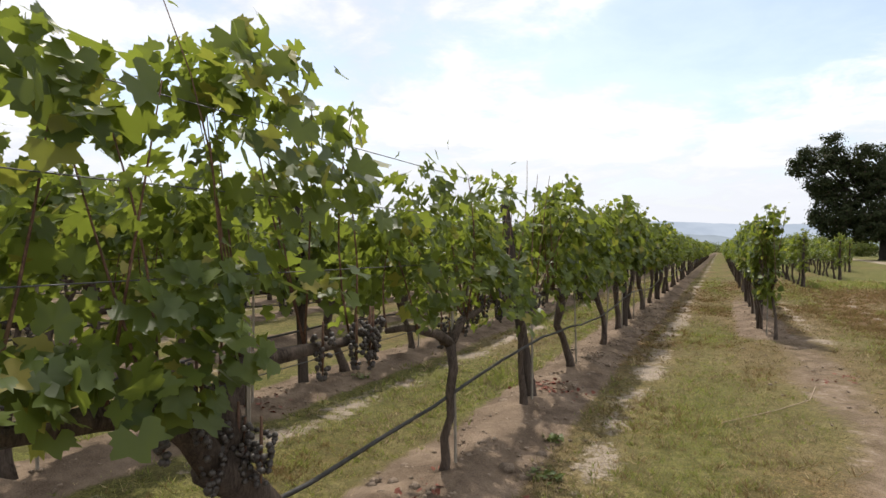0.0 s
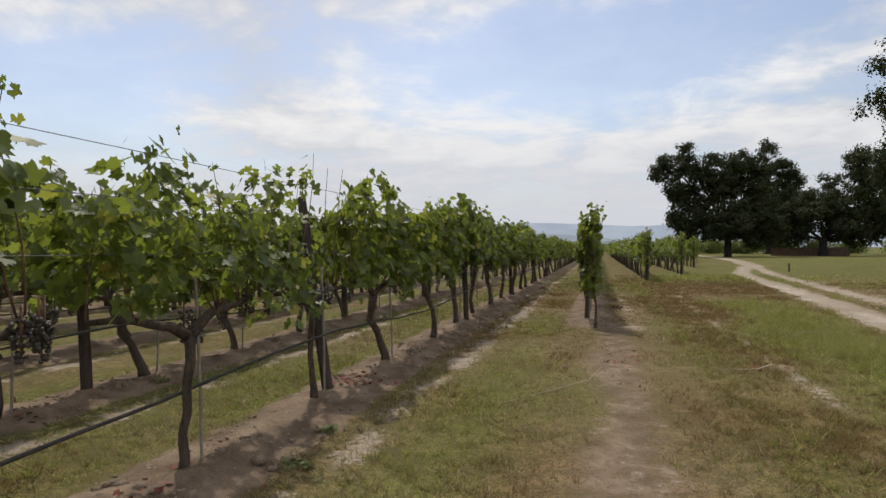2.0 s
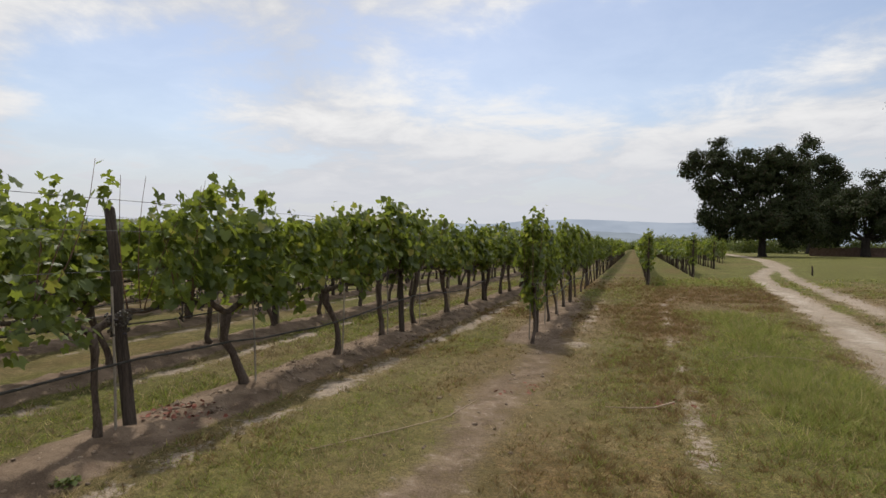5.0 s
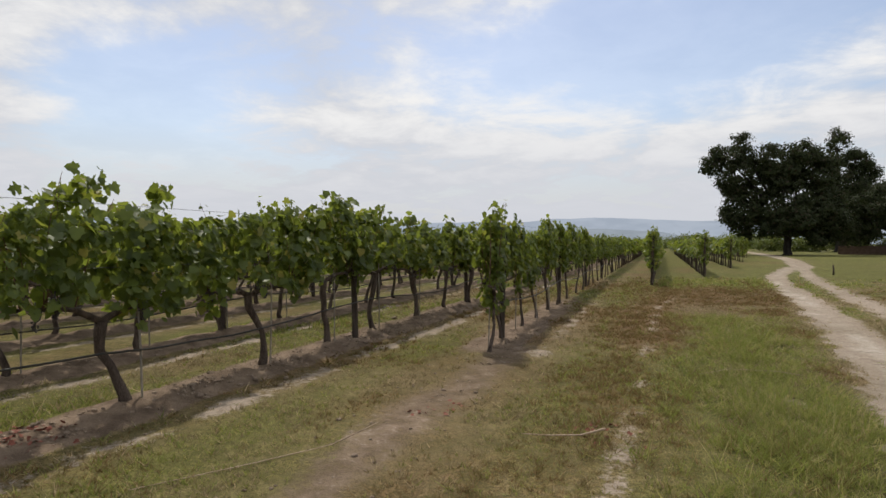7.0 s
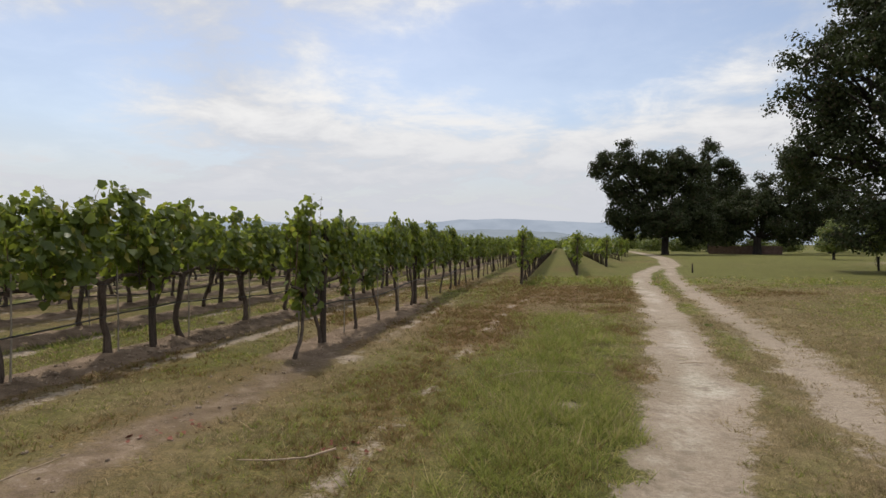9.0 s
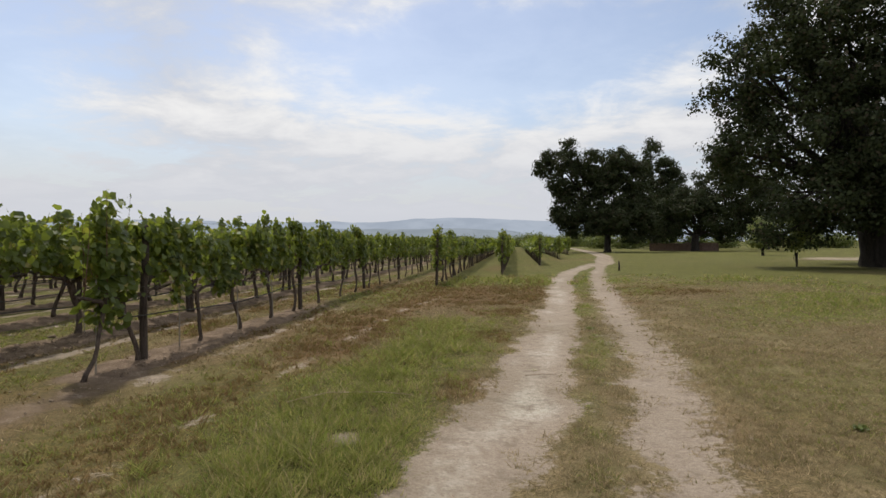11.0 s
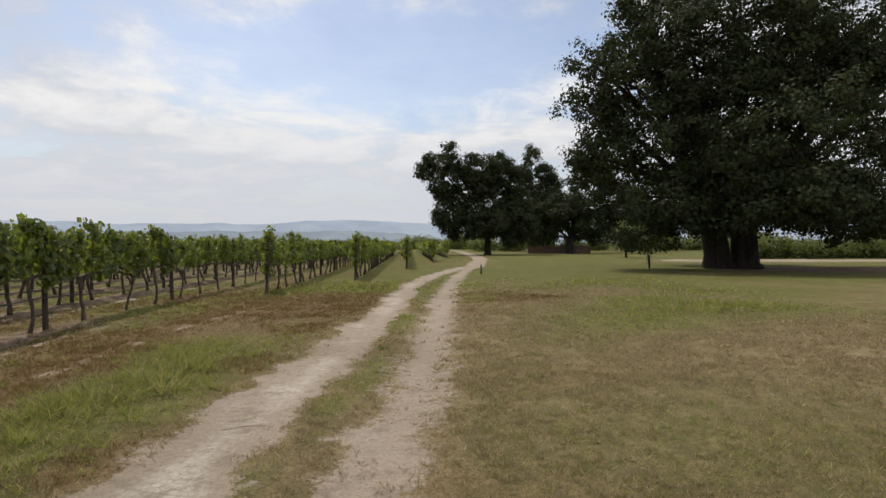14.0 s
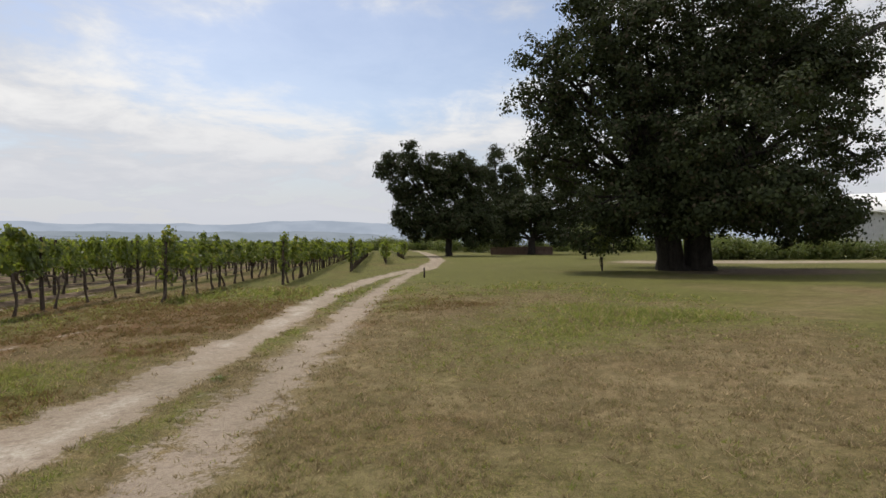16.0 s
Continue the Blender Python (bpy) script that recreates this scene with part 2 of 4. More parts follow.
    h = math_node(t, "MULTIPLY_ADD", fine, 0.6, math_node(t, "MULTIPLY_ADD", tuft, 1.2, math_node(t, "MULTIPLY", grit, 0.3)))
    finish(t, out, c, 0.95, h, 0.8, 0.03, 0.1)
    return m


GROUND = ground_mat()


# Hills glow by emission; the distance haze is put into their colour.
def hill_glow_mat(name, low, high):
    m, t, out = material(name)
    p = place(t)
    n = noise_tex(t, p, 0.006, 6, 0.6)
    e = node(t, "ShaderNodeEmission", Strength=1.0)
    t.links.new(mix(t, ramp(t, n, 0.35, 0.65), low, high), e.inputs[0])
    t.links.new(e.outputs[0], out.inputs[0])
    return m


HILL_FAR = hill_glow_mat("far_hill_painted_haze", (0.36, 0.41, 0.49), (0.42, 0.47, 0.55))
HILL_NEAR = hill_glow_mat("near_hill_painted_haze", (0.27, 0.31, 0.35), (0.33, 0.37, 0.42))

# ---- mesh helpers ----
RNG = np.random.default_rng(7)


def mesh_of(name, verts, faces, mats, smooth=False):
    me = bpy.data.meshes.new(name)
    me.from_pydata(verts, [], faces)
    for mm in mats if isinstance(mats, (list, tuple)) else [mats]:
        me.materials.append(mm)
    if smooth:
        me.polygons.foreach_set("use_smooth", [True] * len(me.polygons))
    me.update()
    return me


def fast_mesh(name, verts, faces, mat, smooth=False):
    """verts (n,3), faces (m,k) arrays, all faces of one size."""
    me = bpy.data.meshes.new(name)
    n, k = faces.shape
    me.vertices.add(len(verts))
    me.vertices.foreach_set("co", np.asarray(verts, np.float32).ravel())
    me.loops.add(n * k)
    me.loops.foreach_set("vertex_index", faces.astype(np.int32).ravel())
    me.polygons.add(n)
    me.polygons.foreach_set("loop_start", np.arange(0, n * k, k, dtype=np.int32))
    if smooth:
        me.polygons.foreach_set("use_smooth", np.ones(n, bool))
    me.materials.append(mat)
    me.update()
    me.validate()
    return me


def part(name, me, parent, label="", loc=None):
    ob = new(name, me)
    ob.parent = parent
    if loc is not None:
        ob.location = loc
    if label:
        ob["label"] = label
    return ob


def tube(points, radii, sides=7, wobble=0.0, rng=RNG):
    """Verts and quad faces of a tapered tube through points, closed with end fans of quads."""
    pts = np.asarray(points, float)
    verts, faces = [], []
    u = np.array((1.0, 0, 0))
    for i, p in enumerate(pts):
        d = pts[min(i + 1, len(pts) - 1)] - pts[max(i - 1, 0)]
        d /= np.linalg.norm(d) + 1e-9
        u = u - d * u.dot(d)
        if np.linalg.norm(u) < 1e-3:
            u = np.array((0, 1.0, 0)) - d * d[1]
        u /= np.linalg.norm(u)
        w = np.cross(d, u)
        for k in range(sides):
            a = 2 * math.pi * k / sides
            r = radii[i] * (1 + wobble * (rng.random() - 0.5))
            verts.append(p + r * (math.cos(a) * u + math.sin(a) * w))
    for i in range(len(pts) - 1):
        for k in range(sides):
            a, b = i * sides + k, i * sides + (k + 1) % sides
            faces.append((a, b, b + sides, a + sides))
    faces.append(tuple(range(sides))[::-1])
    faces.append(tuple(range((len(pts) - 1) * sides, len(pts) * sides)))
    return verts, faces


def join(pieces):
    verts, faces = [], []
    for v, f in pieces:
        o = len(verts)
        verts += list(v)
        faces += [tuple(i + o for i in q) for q in f]
    return verts, faces


def lattice_noise(x, y, scale, seed=0):
    """Smooth value noise, 0 to 1, on arrays."""
    table = np.random.default_rng(seed).random((256, 256))
    u, v = np.asarray(x) * scale, np.asarray(y) * scale
    i, j = np.floor(u).astype(int), np.floor(v).astype(int)
    fu, fv = u - i, v - j
    fu, fv = fu * fu * (3 - 2 * fu), fv * fv * (3 - 2 * fv)
    g = lambda a, b: table[a % 256, b % 256]
    return (g(i, j) * (1 - fu) + g(i + 1, j) * fu) * (1 - fv) + (g(i, j + 1) * (1 - fu) + g(i + 1, j + 1) * fu) * fv


def step(v, lo, hi):
    s = np.clip((v - lo) / (hi - lo), 0, 1)
    return s * s * (3 - 2 * s)


# leaf outlines: across, along, out of plane
LOBED = (np.array([(0, 0.34, -0.05), (0.0, 0.06, 0), (0.22, -0.12, 0.05), (0.46, 0.02, 0.10), (0.40, 0.22, 0.04), (0.58, 0.42, 0.07), (0.35, 0.54, 0.02),
                   (0.27, 0.80, -0.04), (0.0, 1.0, -0.14), (-0.27, 0.80, -0.04), (-0.35, 0.54, 0.02), (-0.58, 0.42, 0.07), (-0.40, 0.22, 0.04),
                   (-0.46, 0.02, 0.10), (-0.22, -0.12, 0.05)], float),
         np.array([(0, i, i % 14 + 1) for i in range(1, 15)]))


def toothed():
    """A five-lobed vine leaf with coarse teeth, cupped, as a fan."""
    pts = [(0.0, 0.36, -0.03)]
    n = 24
    for i in range(n):
        a = radians(-155 + 310 * i / (n - 1))
        lobe = max(math.exp(-((math.degrees(a) - c) / 24) ** 2) * h for c, h in ((0, 0.64), (62, 0.58), (-62, 0.58), (124, 0.5), (-124, 0.5)))
        r = max(0.41, lobe) * (1.0 if i % 2 else 0.87)
        pts.append((math.sin(a) * r, 0.36 + math.cos(a) * r, 0.10 * abs(math.sin(a)) * r * 2 - 0.22 * r * r))
    return np.array(pts), np.array([(0, i, i % n + 1) for i in range(1, n + 1) if i != n])


FINE = toothed()
SIMPLE = (np.array([(0, 0.02, 0), (0.48, 0.0, 0.08), (0.55, 0.5, 0.04), (0, 1, -0.1), (-0.55, 0.5, 0.04), (-0.48, 0.0, 0.08)], float),
          np.array([(0, 1, 2), (0, 2, 3), (0, 3, 4), (0, 4, 5)]))
KITE = (np.array([(0, 0, 0), (0.5, 0.45, 0.08), (0, 1, -0.06), (-0.5, 0.45, 0.08)], float), np.array([(0, 1, 2), (0, 2, 3)]))


def leaf_cloud(pos, normal, size, outline, rng, droop=0.5):
    """Leaves at pos, each with its own turn; normals lean to the given ones."""
    n = len(pos)
    nrm = normal + rng.normal(0, 0.45, (n, 3))
    nrm /= np.linalg.norm(nrm, axis=1)[:, None] + 1e-9
    along = rng.normal(0, 1, (n, 3)) + np.array((0, 0, -droop * 2))
    along -= nrm * (along * nrm).sum(1)[:, None]
    along /= np.linalg.norm(along, axis=1)[:, None] + 1e-9
    across = np.cross(along, nrm)
    tv, tf = outline
    s = np.asarray(size)[:, None, None]
    v = pos[:, None, :] + s * (tv[None, :, 0:1] * across[:, None] + tv[None, :, 1:2] * along[:, None] + tv[None, :, 2:3] * nrm[:, None])
    f = tf[None] + (np.arange(n) * len(tv))[:, None, None]
    return v.reshape(-1, 3), f.reshape(-1, 3)


def leaf_pose(p, normal, size, rng):
    n = Vector(normal) + Vector(rng.normal(0, 0.45, 3))
    n.normalize()
    a = Vector(rng.normal(0, 1, 3)) + Vector((0, 0, -1.0))
    a = (a - n * a.dot(n)).normalized()
    c = a.cross(n)
    m = Matrix((c, a, n)).transposed().to_4x4()
    return Matrix.Translation(p) @ m @ Matrix.Scale(size, 4)


# ---- plan ----
# rows of vines: x and the y of the first vine; they run along +y
ROWS = [(-2.3 - 2.28 * k, -12.6 + 0.4 * k) for k in range(14, 0, -1)] + [(-2.3, -12.7), (-0.1, 0.0), (2.05, 14.2), (4.27, 21.0), (6.5, 32.0), (8.8, 46.0), (11.1, 62.0)]
ROW_END = 150.0
SPACING = 1.66
RUT_Y = (-14, -6, -1.5, 0.1, 2.4, 6.3, 9, 18.4, 24, 32, 38, 58, 85, 140)
RUT_LEFT = (2.3, 3.62, 4.76, 5.03, 5.35, 5.75, 6.05, 6.85, 7.7, 9.6, 11.2, 14.2, 16.0, 18.5)
RUT_RIGHT = (4.6, 5.6, 6.2, 6.42, 6.8, 7.15, 7.4, 8.3, 9.1, 10.4, 11.9, 14.9, 17.0, 19.5)


def zones(x, y):
    """How bare, how much tilled soil, how green and how red the ground is, and its height."""
    n1, n2, n3 = lattice_noise(x, y, 0.9, 1), lattice_noise(x, y, 2.7, 2), lattice_noise(x, y, 0.22, 3)
    soil, berm, pale = np.zeros_like(x), np.zeros_like(x), np.zeros_like(x)
    feet = np.zeros_like(x)
    for rx, ry in ROWS:
        d = x - rx + 0.1 * (n1 - 0.5)
        on = step(y, ry - 1.0, ry + 0.2)
        thin = 1 - 0.65 * step(y, 3, 10) * (rx > -1)
        soil = np.maximum(soil, on * thin * (1 - step(np.abs(d - 0.02), 0.18, 0.68)))
        low = 1.0 if rx < -1 else 0.4
        berm = np.maximum(berm, low * on * np.exp(-(d / 0.3) ** 2) - 0.7 * low * on * np.exp(-((d - 0.56) / 0.13) ** 2))
        pale = np.maximum(pale, on * thin * (0.25 + 0.5 * n2) * np.exp(-((d - 0.78) / 0.22) ** 2))
        feet = np.maximum(feet, on * (1 - thin) * np.exp(-((d - 0.35) / 0.3) ** 2))
    ext = np.exp(-((x - 0.25 + 0.4 * (n1 - 0.5)) / 0.58) ** 2) * step(y, -11, -7) * (1 - step(y, 0.3, 1.5))
    soil = np.maximum(soil, 0.58 * ext)
    tyre = np.exp(-((x - np.interp(y, (-8, 0, 7, 12), (2.0, 2.15, 2.3, 3.1))) / 0.17) ** 2) * (1 - step(y, 9, 14)) * step(n2, 0.25, 0.55)
    left, right = np.interp(y, RUT_Y, RUT_LEFT), np.interp(y, RUT_Y, RUT_RIGHT)
    rut_l = np.exp(-(np.abs(x - left + 0.3 * (n2 - 0.5)) / np.interp(y, (-3, 0, 3, 12), (0.46, 0.5, 0.52, 0.46))) ** 3)
    rut_r = np.exp(-(np.abs(x - right + 0.3 * (n2 - 0.5)) / np.interp(y, (-3, 0, 3, 12), (0.44, 0.5, 0.55, 0.5))) ** 2)
    yard = step(x, 26, 32) * np.exp(-((y - 46 + 0.3 * (x - 30)) / 5.0) ** 2) * 0.8
    bare = np.maximum.reduce([rut_l, rut_r * np.interp(y, (0, 12, 25), (0.72, 0.78, 0.9)), ext * 0.29, tyre * 0.5, pale, yard])
    white = np.exp(-(((x - 5.2) / 0.42) ** 2 + ((y + 0.65) / 0.55) ** 2)) + 1.5 * np.exp(-(((x - 3.58) / 0.16) ** 2 + ((y + 1.85) / 0.2) ** 2))
    streak = lattice_noise((x - left) * 5.0, y * 0.45, 1.0, 21)
    bare = np.clip(bare * (0.50 + 0.26 * n2 + 0.22 * streak) + 0.46 * white, 0, 1)
    patch = np.exp(-(((x - 3.45 - 0.06 * y + 0.8 * (n1 - 0.5)) / 0.95) ** 2 + ((y - 0.7) / 4.3) ** 4)) * (0.55 + 0.6 * n2)
    lawn = step(x, right + 0.7, right + 2.0)
    green = 0.34 + 0.25 * (n3 - 0.5) + 0.5 * (lattice_noise(x, y * 0.5, 0.8, 31) - 0.5)
    green = green * (1 - lawn) + lawn * (0.27 + 0.30 * step(y + 0.12 * x, 2.0, 6.5) + 0.30 * step(y, 16, 28) + 0.5 * (n3 - 0.5) + 0.4 * (lattice_noise(x, y, 0.45, 33) - 0.5) * step(y, 1, 5) + 0.14 * np.exp(-(((x - 10.5) / 2.4) ** 2 + ((y - 6.5) / 2.6) ** 2)))
    russet = np.exp(-(((x - 9.6) / 2.0) ** 2 + ((y - 13) / 3.5) ** 2))
    green = green + 0.6 * patch + 0.45 * np.exp(-((x - (left + right) / 2) / 0.36) ** 2) * n2 + 0.35 * feet + 0.35 * np.exp(-(((x - 13) / 4.0) ** 2 + ((y - 27) / 7.0) ** 2)) - 0.35 * russet * lawn
    aisle = (x < 2.6) * (x > -40) * (1 - lawn)
    stripe = np.exp(-((np.mod(x + 2.3 - 1.0, 2.28) - 0.75) / 0.3) ** 2)
    green = green + aisle * (0.16 + 0.2 * stripe) * (x < -2.4) + 0.26 * (1 - lawn) * (x > 2.4) * step(y, 13, 18) + 0.10 * (1 - lawn) * step(y, 9, 16) + 0.16 * np.exp(-((x + 0.9) / 0.35) ** 2) + 0.24 * np.exp(-((x - 1.35) / 0.45) ** 2) * (1 - step(y, 3, 7))
    # Leaf litter under the oak, with some of its shadow put into the colour.
    litter = np.exp(-(((x - 30) / 8.0) ** 2 + ((y - 27) / 5.5) ** 2) ** 2)
    soil = np.maximum(soil, 0.62 * litter)
    red = 0.28 + 0.9 * (n1 - 0.42) + 0.9 * russet + 0.22 * aisle * (x > -2) * (y < 14) + 0.4 * step(y, 7, 12) * (1 - step(y, 15, 20)) * (x > -1.5) * (x < left - 0.8) + 0.36 * (1 - lawn) * step(x, 0.9, 1.4) * (1 - patch) * (1 - step(x, left - 0.9, left - 0.4)) - 0.35 * step(x, left - 0.6, left)
    height = 0.068 * berm * (0.7 + 0.6 * n2) - 0.035 * (rut_l + rut_r) - 0.02 + 0.05 * (n3 - 0.5) + 0.02 * (n2 - 0.5) + 0.03 * patch
    return np.clip(bare, 0, 1), np.clip(soil, 0, 1), np.clip(green, 0, 1), np.clip(red, 0, 1), height


def ground_height(x, y):
    return float(zones(np.array([float(x)]), np.array([float(y)]))[4][0])


def graded(lo, hi, pitch, reach, grow=1.09):
    mid = list(np.arange(lo, hi, pitch))
    up, s = [], pitch
    v = hi
    while v < reach:
        up.append(v)
        s *= grow
        v += s
    down, s, v = [], pitch, lo - pitch
    while v > -reach:
        down.append(v)
        s *= grow
        v -= s
    return np.array(down[::-1] + mid + up + [reach])


# ---- ground ----
def build_ground():
    xs, ys = graded(-6, 14, 0.11, 4500), graded(-12, 12, 0.12, 4500)
    gx, gy = np.meshgrid(xs, ys)
    x, y = gx.ravel(), gy.ravel()
    bare, soil, green, red, height = zones(x, y)
    clod = soil * (lattice_noise(x, y, 5.0, 15) + 0.7 * np.random.default_rng(5).random(len(x)) - 0.75) * 0.062
    verts = np.stack([x, y, height + clod], 1)
    nx, ny = len(xs), len(ys)
    i = (np.arange(ny - 1)[:, None] * nx + np.arange(nx - 1)[None]).ravel()
    me = fast_mesh("ground", verts, np.stack([i, i + 1, i + nx + 1, i + nx], 1), GROUND, True)
    a = me.attributes.new("zone", "FLOAT_COLOR", "POINT")
    a.data.foreach_set("color", np.stack([bare, soil, green, red], 1).astype(np.float32).ravel())
    return tagged(new("ground", me), "dry grass field with bare soil strips and a rutted dirt track", "ground", kind="structure")


build_ground()


def build_hills():
    # Backdrop ridges, shaded by no lamp: haze and brightness sit in the emission.
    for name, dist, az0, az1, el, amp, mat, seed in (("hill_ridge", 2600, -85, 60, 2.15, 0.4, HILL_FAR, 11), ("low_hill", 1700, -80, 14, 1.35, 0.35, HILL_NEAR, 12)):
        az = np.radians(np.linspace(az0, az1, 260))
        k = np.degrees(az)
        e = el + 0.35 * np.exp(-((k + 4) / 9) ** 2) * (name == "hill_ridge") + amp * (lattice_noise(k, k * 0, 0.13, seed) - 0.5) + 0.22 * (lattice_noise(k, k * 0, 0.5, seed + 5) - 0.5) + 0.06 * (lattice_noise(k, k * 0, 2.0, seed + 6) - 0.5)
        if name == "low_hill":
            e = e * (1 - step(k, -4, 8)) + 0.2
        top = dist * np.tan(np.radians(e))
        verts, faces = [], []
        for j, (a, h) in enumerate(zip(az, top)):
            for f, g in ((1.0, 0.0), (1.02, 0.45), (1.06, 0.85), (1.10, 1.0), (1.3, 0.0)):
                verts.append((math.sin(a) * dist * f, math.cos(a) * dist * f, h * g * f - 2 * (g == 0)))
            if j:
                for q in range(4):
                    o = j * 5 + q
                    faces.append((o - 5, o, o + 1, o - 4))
        tagged(new(name, mesh_of(name, verts, faces, mat, True)), "wooded hill ridge on the horizon, blue haze put into its glowing colour", "hill", kind="structure")


build_hills()


# ---- vines ----
def vine_trunk(rng, top=0.86, thick=0.045, bend=0.1, lean=(0, 0)):
    k = 7
    z = np.linspace(-0.06, top, k)
    x = lean[0] * z + bend * 0.5 * np.sin(z * 5 + rng.random() * 6) + rng.normal(0, 0.01, k)
    y = lean[1] * z + bend * np.sin(z * 3.5 + rng.random() * 6) + rng.normal(0, 0.012, k)
    x, y = x - x[0], y - y[0]
    r = thick * np.array((1.5, 1.1, 0.95, 0.9, 0.95, 1.1, 1.25))
    pts = np.stack([x, y, z], 1)
    return tube(pts, r, 8, 0.3, rng), pts[-1]


def vine_arm(rng, head, side, span=0.8, z_end=0.98):
    s = np.linspace(0, 1, 6)
    pts = np.stack([head[0] * (1 - s) + rng.normal(0, 0.012, 6), head[1] + (side * span - head[1] * 0.5) * s, head[2] + (z_end - head[2]) * np.sqrt(s) + rng.normal(0, 0.012, 6)], 1)
    pts[0] = head
    return tube(pts, 0.034 * (1 - 0.55 * s), 6, 0.3, rng), pts


def canopy_points(rng, n, top, bottom=0.92, width=0.22, half=0.88):
    """Leaf places: tufts of leaves in a hedge with a few rounded crests on top and an uneven lower edge."""
    k = max(8, n // 14)
    y = rng.uniform(-half, half, k)
    crest = np.full(k, top - 0.17)
    for _ in range(3):
        c, w, a = rng.uniform(-half * 0.8, half * 0.8), rng.uniform(0.1, 0.22), rng.uniform(0.10, 0.24)
        crest = np.maximum(crest, top - 0.17 + a * np.exp(-((y - c) / w) ** 2))
    crest -= 0.16 * (np.abs(y) / half) ** 4
    base = bottom + 0.12 * np.sin(y * 4.3 + rng.random() * 6)
    h = rng.beta(1.05, 0.85, k)
    z = base + (crest - base) * h
    w = width * (0.62 + 0.55 * np.sin(np.clip(h, 0, 1) * math.pi) ** 0.7)
    side = rng.choice((-1, 1), k)
    x = side * w * (1 - np.abs(rng.normal(0, 0.33, k)))
    return np.stack([x, y, z], 1)[rng.integers(0, k, n)] + rng.normal(0, 1, (n, 3)) * np.array((0.05, 0.075, 0.062))


def build_vine(seed, leaves, outline, size, canes, gap=None, berries=34, single=0, top=1.86, trunk=None, clusters=6, width=0.22, bottom=0.93, half=0.88, forked=False, shift=0.0):
    rng = np.random.default_rng(seed)
    root = new("grapevine")
    root.empty_display_size = 0.2
    tagged(root, "leafy green grapevine with a dark gnarled trunk on a wire trellis", "grapevine", "vines in the rows")
    arms, arm_obs = [], []
    if forked:
        line = [(0, 0.51, -0.06), (0, 0.39, 0.28), (0.02, 0.18, 0.52), (0.01, 0.0, 0.68)]
        v, f = tube(line, (0.085, 0.066, 0.062, 0.075), 10, 0.3, rng)
        part("trunk", mesh_of("trunk", v, f, BARK, True), root, "thick forked gnarled vine trunk")
        for limb in ([(0, 0.02, 0.64), (0.02, -0.09, 0.8), (0, -0.19, 0.9), (0, -0.37, 0.93), (0.01, -0.65, 0.95), (0, -0.85, 0.97)], [(0.01, 0.08, 0.6), (0.02, 0.06, 0.74), (-0.01, 0.07, 0.89), (0.0, 0.15, 0.98), (0, 0.5, 0.97), (0.01, 0.83, 0.97)]):
            v, f = tube(limb, (0.058, 0.05, 0.047, 0.04, 0.03, 0.02), 8, 0.35, rng)
            arm_obs.append(part("cordon", mesh_of("cordon", v, f, BARK, True), root))
            arms.append(np.array(limb))
    else:
        (tv, tf), head = vine_trunk(rng, rng.uniform(0.76, 0.9), *(trunk or (rng.uniform(0.034, 0.05), rng.uniform(0.03, 0.13))))
        part("trunk", mesh_of("trunk", tv, tf, BARK, True), root, "dark gnarled vine trunk")
        for side in (-1, 1):
            (av, af), pts = vine_arm(rng, head, side, 0.8 * half / 0.88)
            arm_obs.append(part("cordon", mesh_of("cordon", av, af, BARK, True), root))
            arms.append(pts)
    pos = canopy_points(rng, leaves, top, bottom, width, half) + np.array((0, shift, 0))
    out = np.stack([np.sign(pos[:, 0]) * 0.8, rng.normal(0, 0.35, leaves), np.full(leaves, 0.6)], 1)
    sz = size * rng.uniform(0.55, 1.2, leaves)
    extra_p, extra_n, extra_s = [], [], []
    for i in range(canes):
        pick = rng.integers(2)
        a = arms[pick]
        p0 = a[rng.integers(2, 6)] + rng.normal(0, 0.01, 3)
        rise = rng.uniform(-0.4, -0.1) if i % 4 else rng.uniform(-0.1, 0.08)
        tip = np.array((p0[0] * 0.3 + rng.normal(0, 0.15), np.clip(p0[1] + rng.normal(0, 0.2), shift - half, shift + half), top + rise))
        mid = (p0 + tip) / 2 + rng.normal(0, 0.06, 3)
        s = np.linspace(0, 1, 6)[:, None]
        line = (1 - s) ** 2 * p0 + 2 * s * (1 - s) * mid + s ** 2 * tip
        cv, cf = tube(line, np.linspace(0.0068, 0.0022, 6), 4, 0.0, rng)
        part("cane", mesh_of("cane", cv, cf, CANE, True), arm_obs[pick], "thin reddish cane")
        for q in range(11):
            u = rng.uniform(0.5, 1.0)
            extra_p.append((1 - u) ** 2 * p0 + 2 * u * (1 - u) * mid + u * u * tip + rng.normal(0, 0.03, 3))
            extra_n.append((rng.normal(), rng.normal(), 0.8))
            extra_s.append(rng.uniform(0.45, 0.9) * (1.15 - 0.4 * u))
    if extra_p:
        pos = np.concatenate([pos, np.array(extra_p)])
        out = np.concatenate([out, np.array(extra_n)])
        sz = np.concatenate([sz, size * np.array(extra_s)])
    if gap is not None:
        keep = (pos[:, 0] < -0.2) | (pos[:, 1] < gap[0]) | (pos[:, 1] > gap[1]) | (pos[:, 2] < 0.95)
        pos, out, sz = pos[keep], out[keep], sz[keep]
    if single:
        order = np.argsort(-(pos[:, 0] + 0.08 * rng.random(len(pos))))
        pick, rest = order[:single], order[single:]
        shapes = [fast_mesh("leaf", outline[0] * np.array((1 + 0.1 * q, 1, 1.6 - 0.4 * q)), outline[1], VINE_LEAF) for q in range(4)]
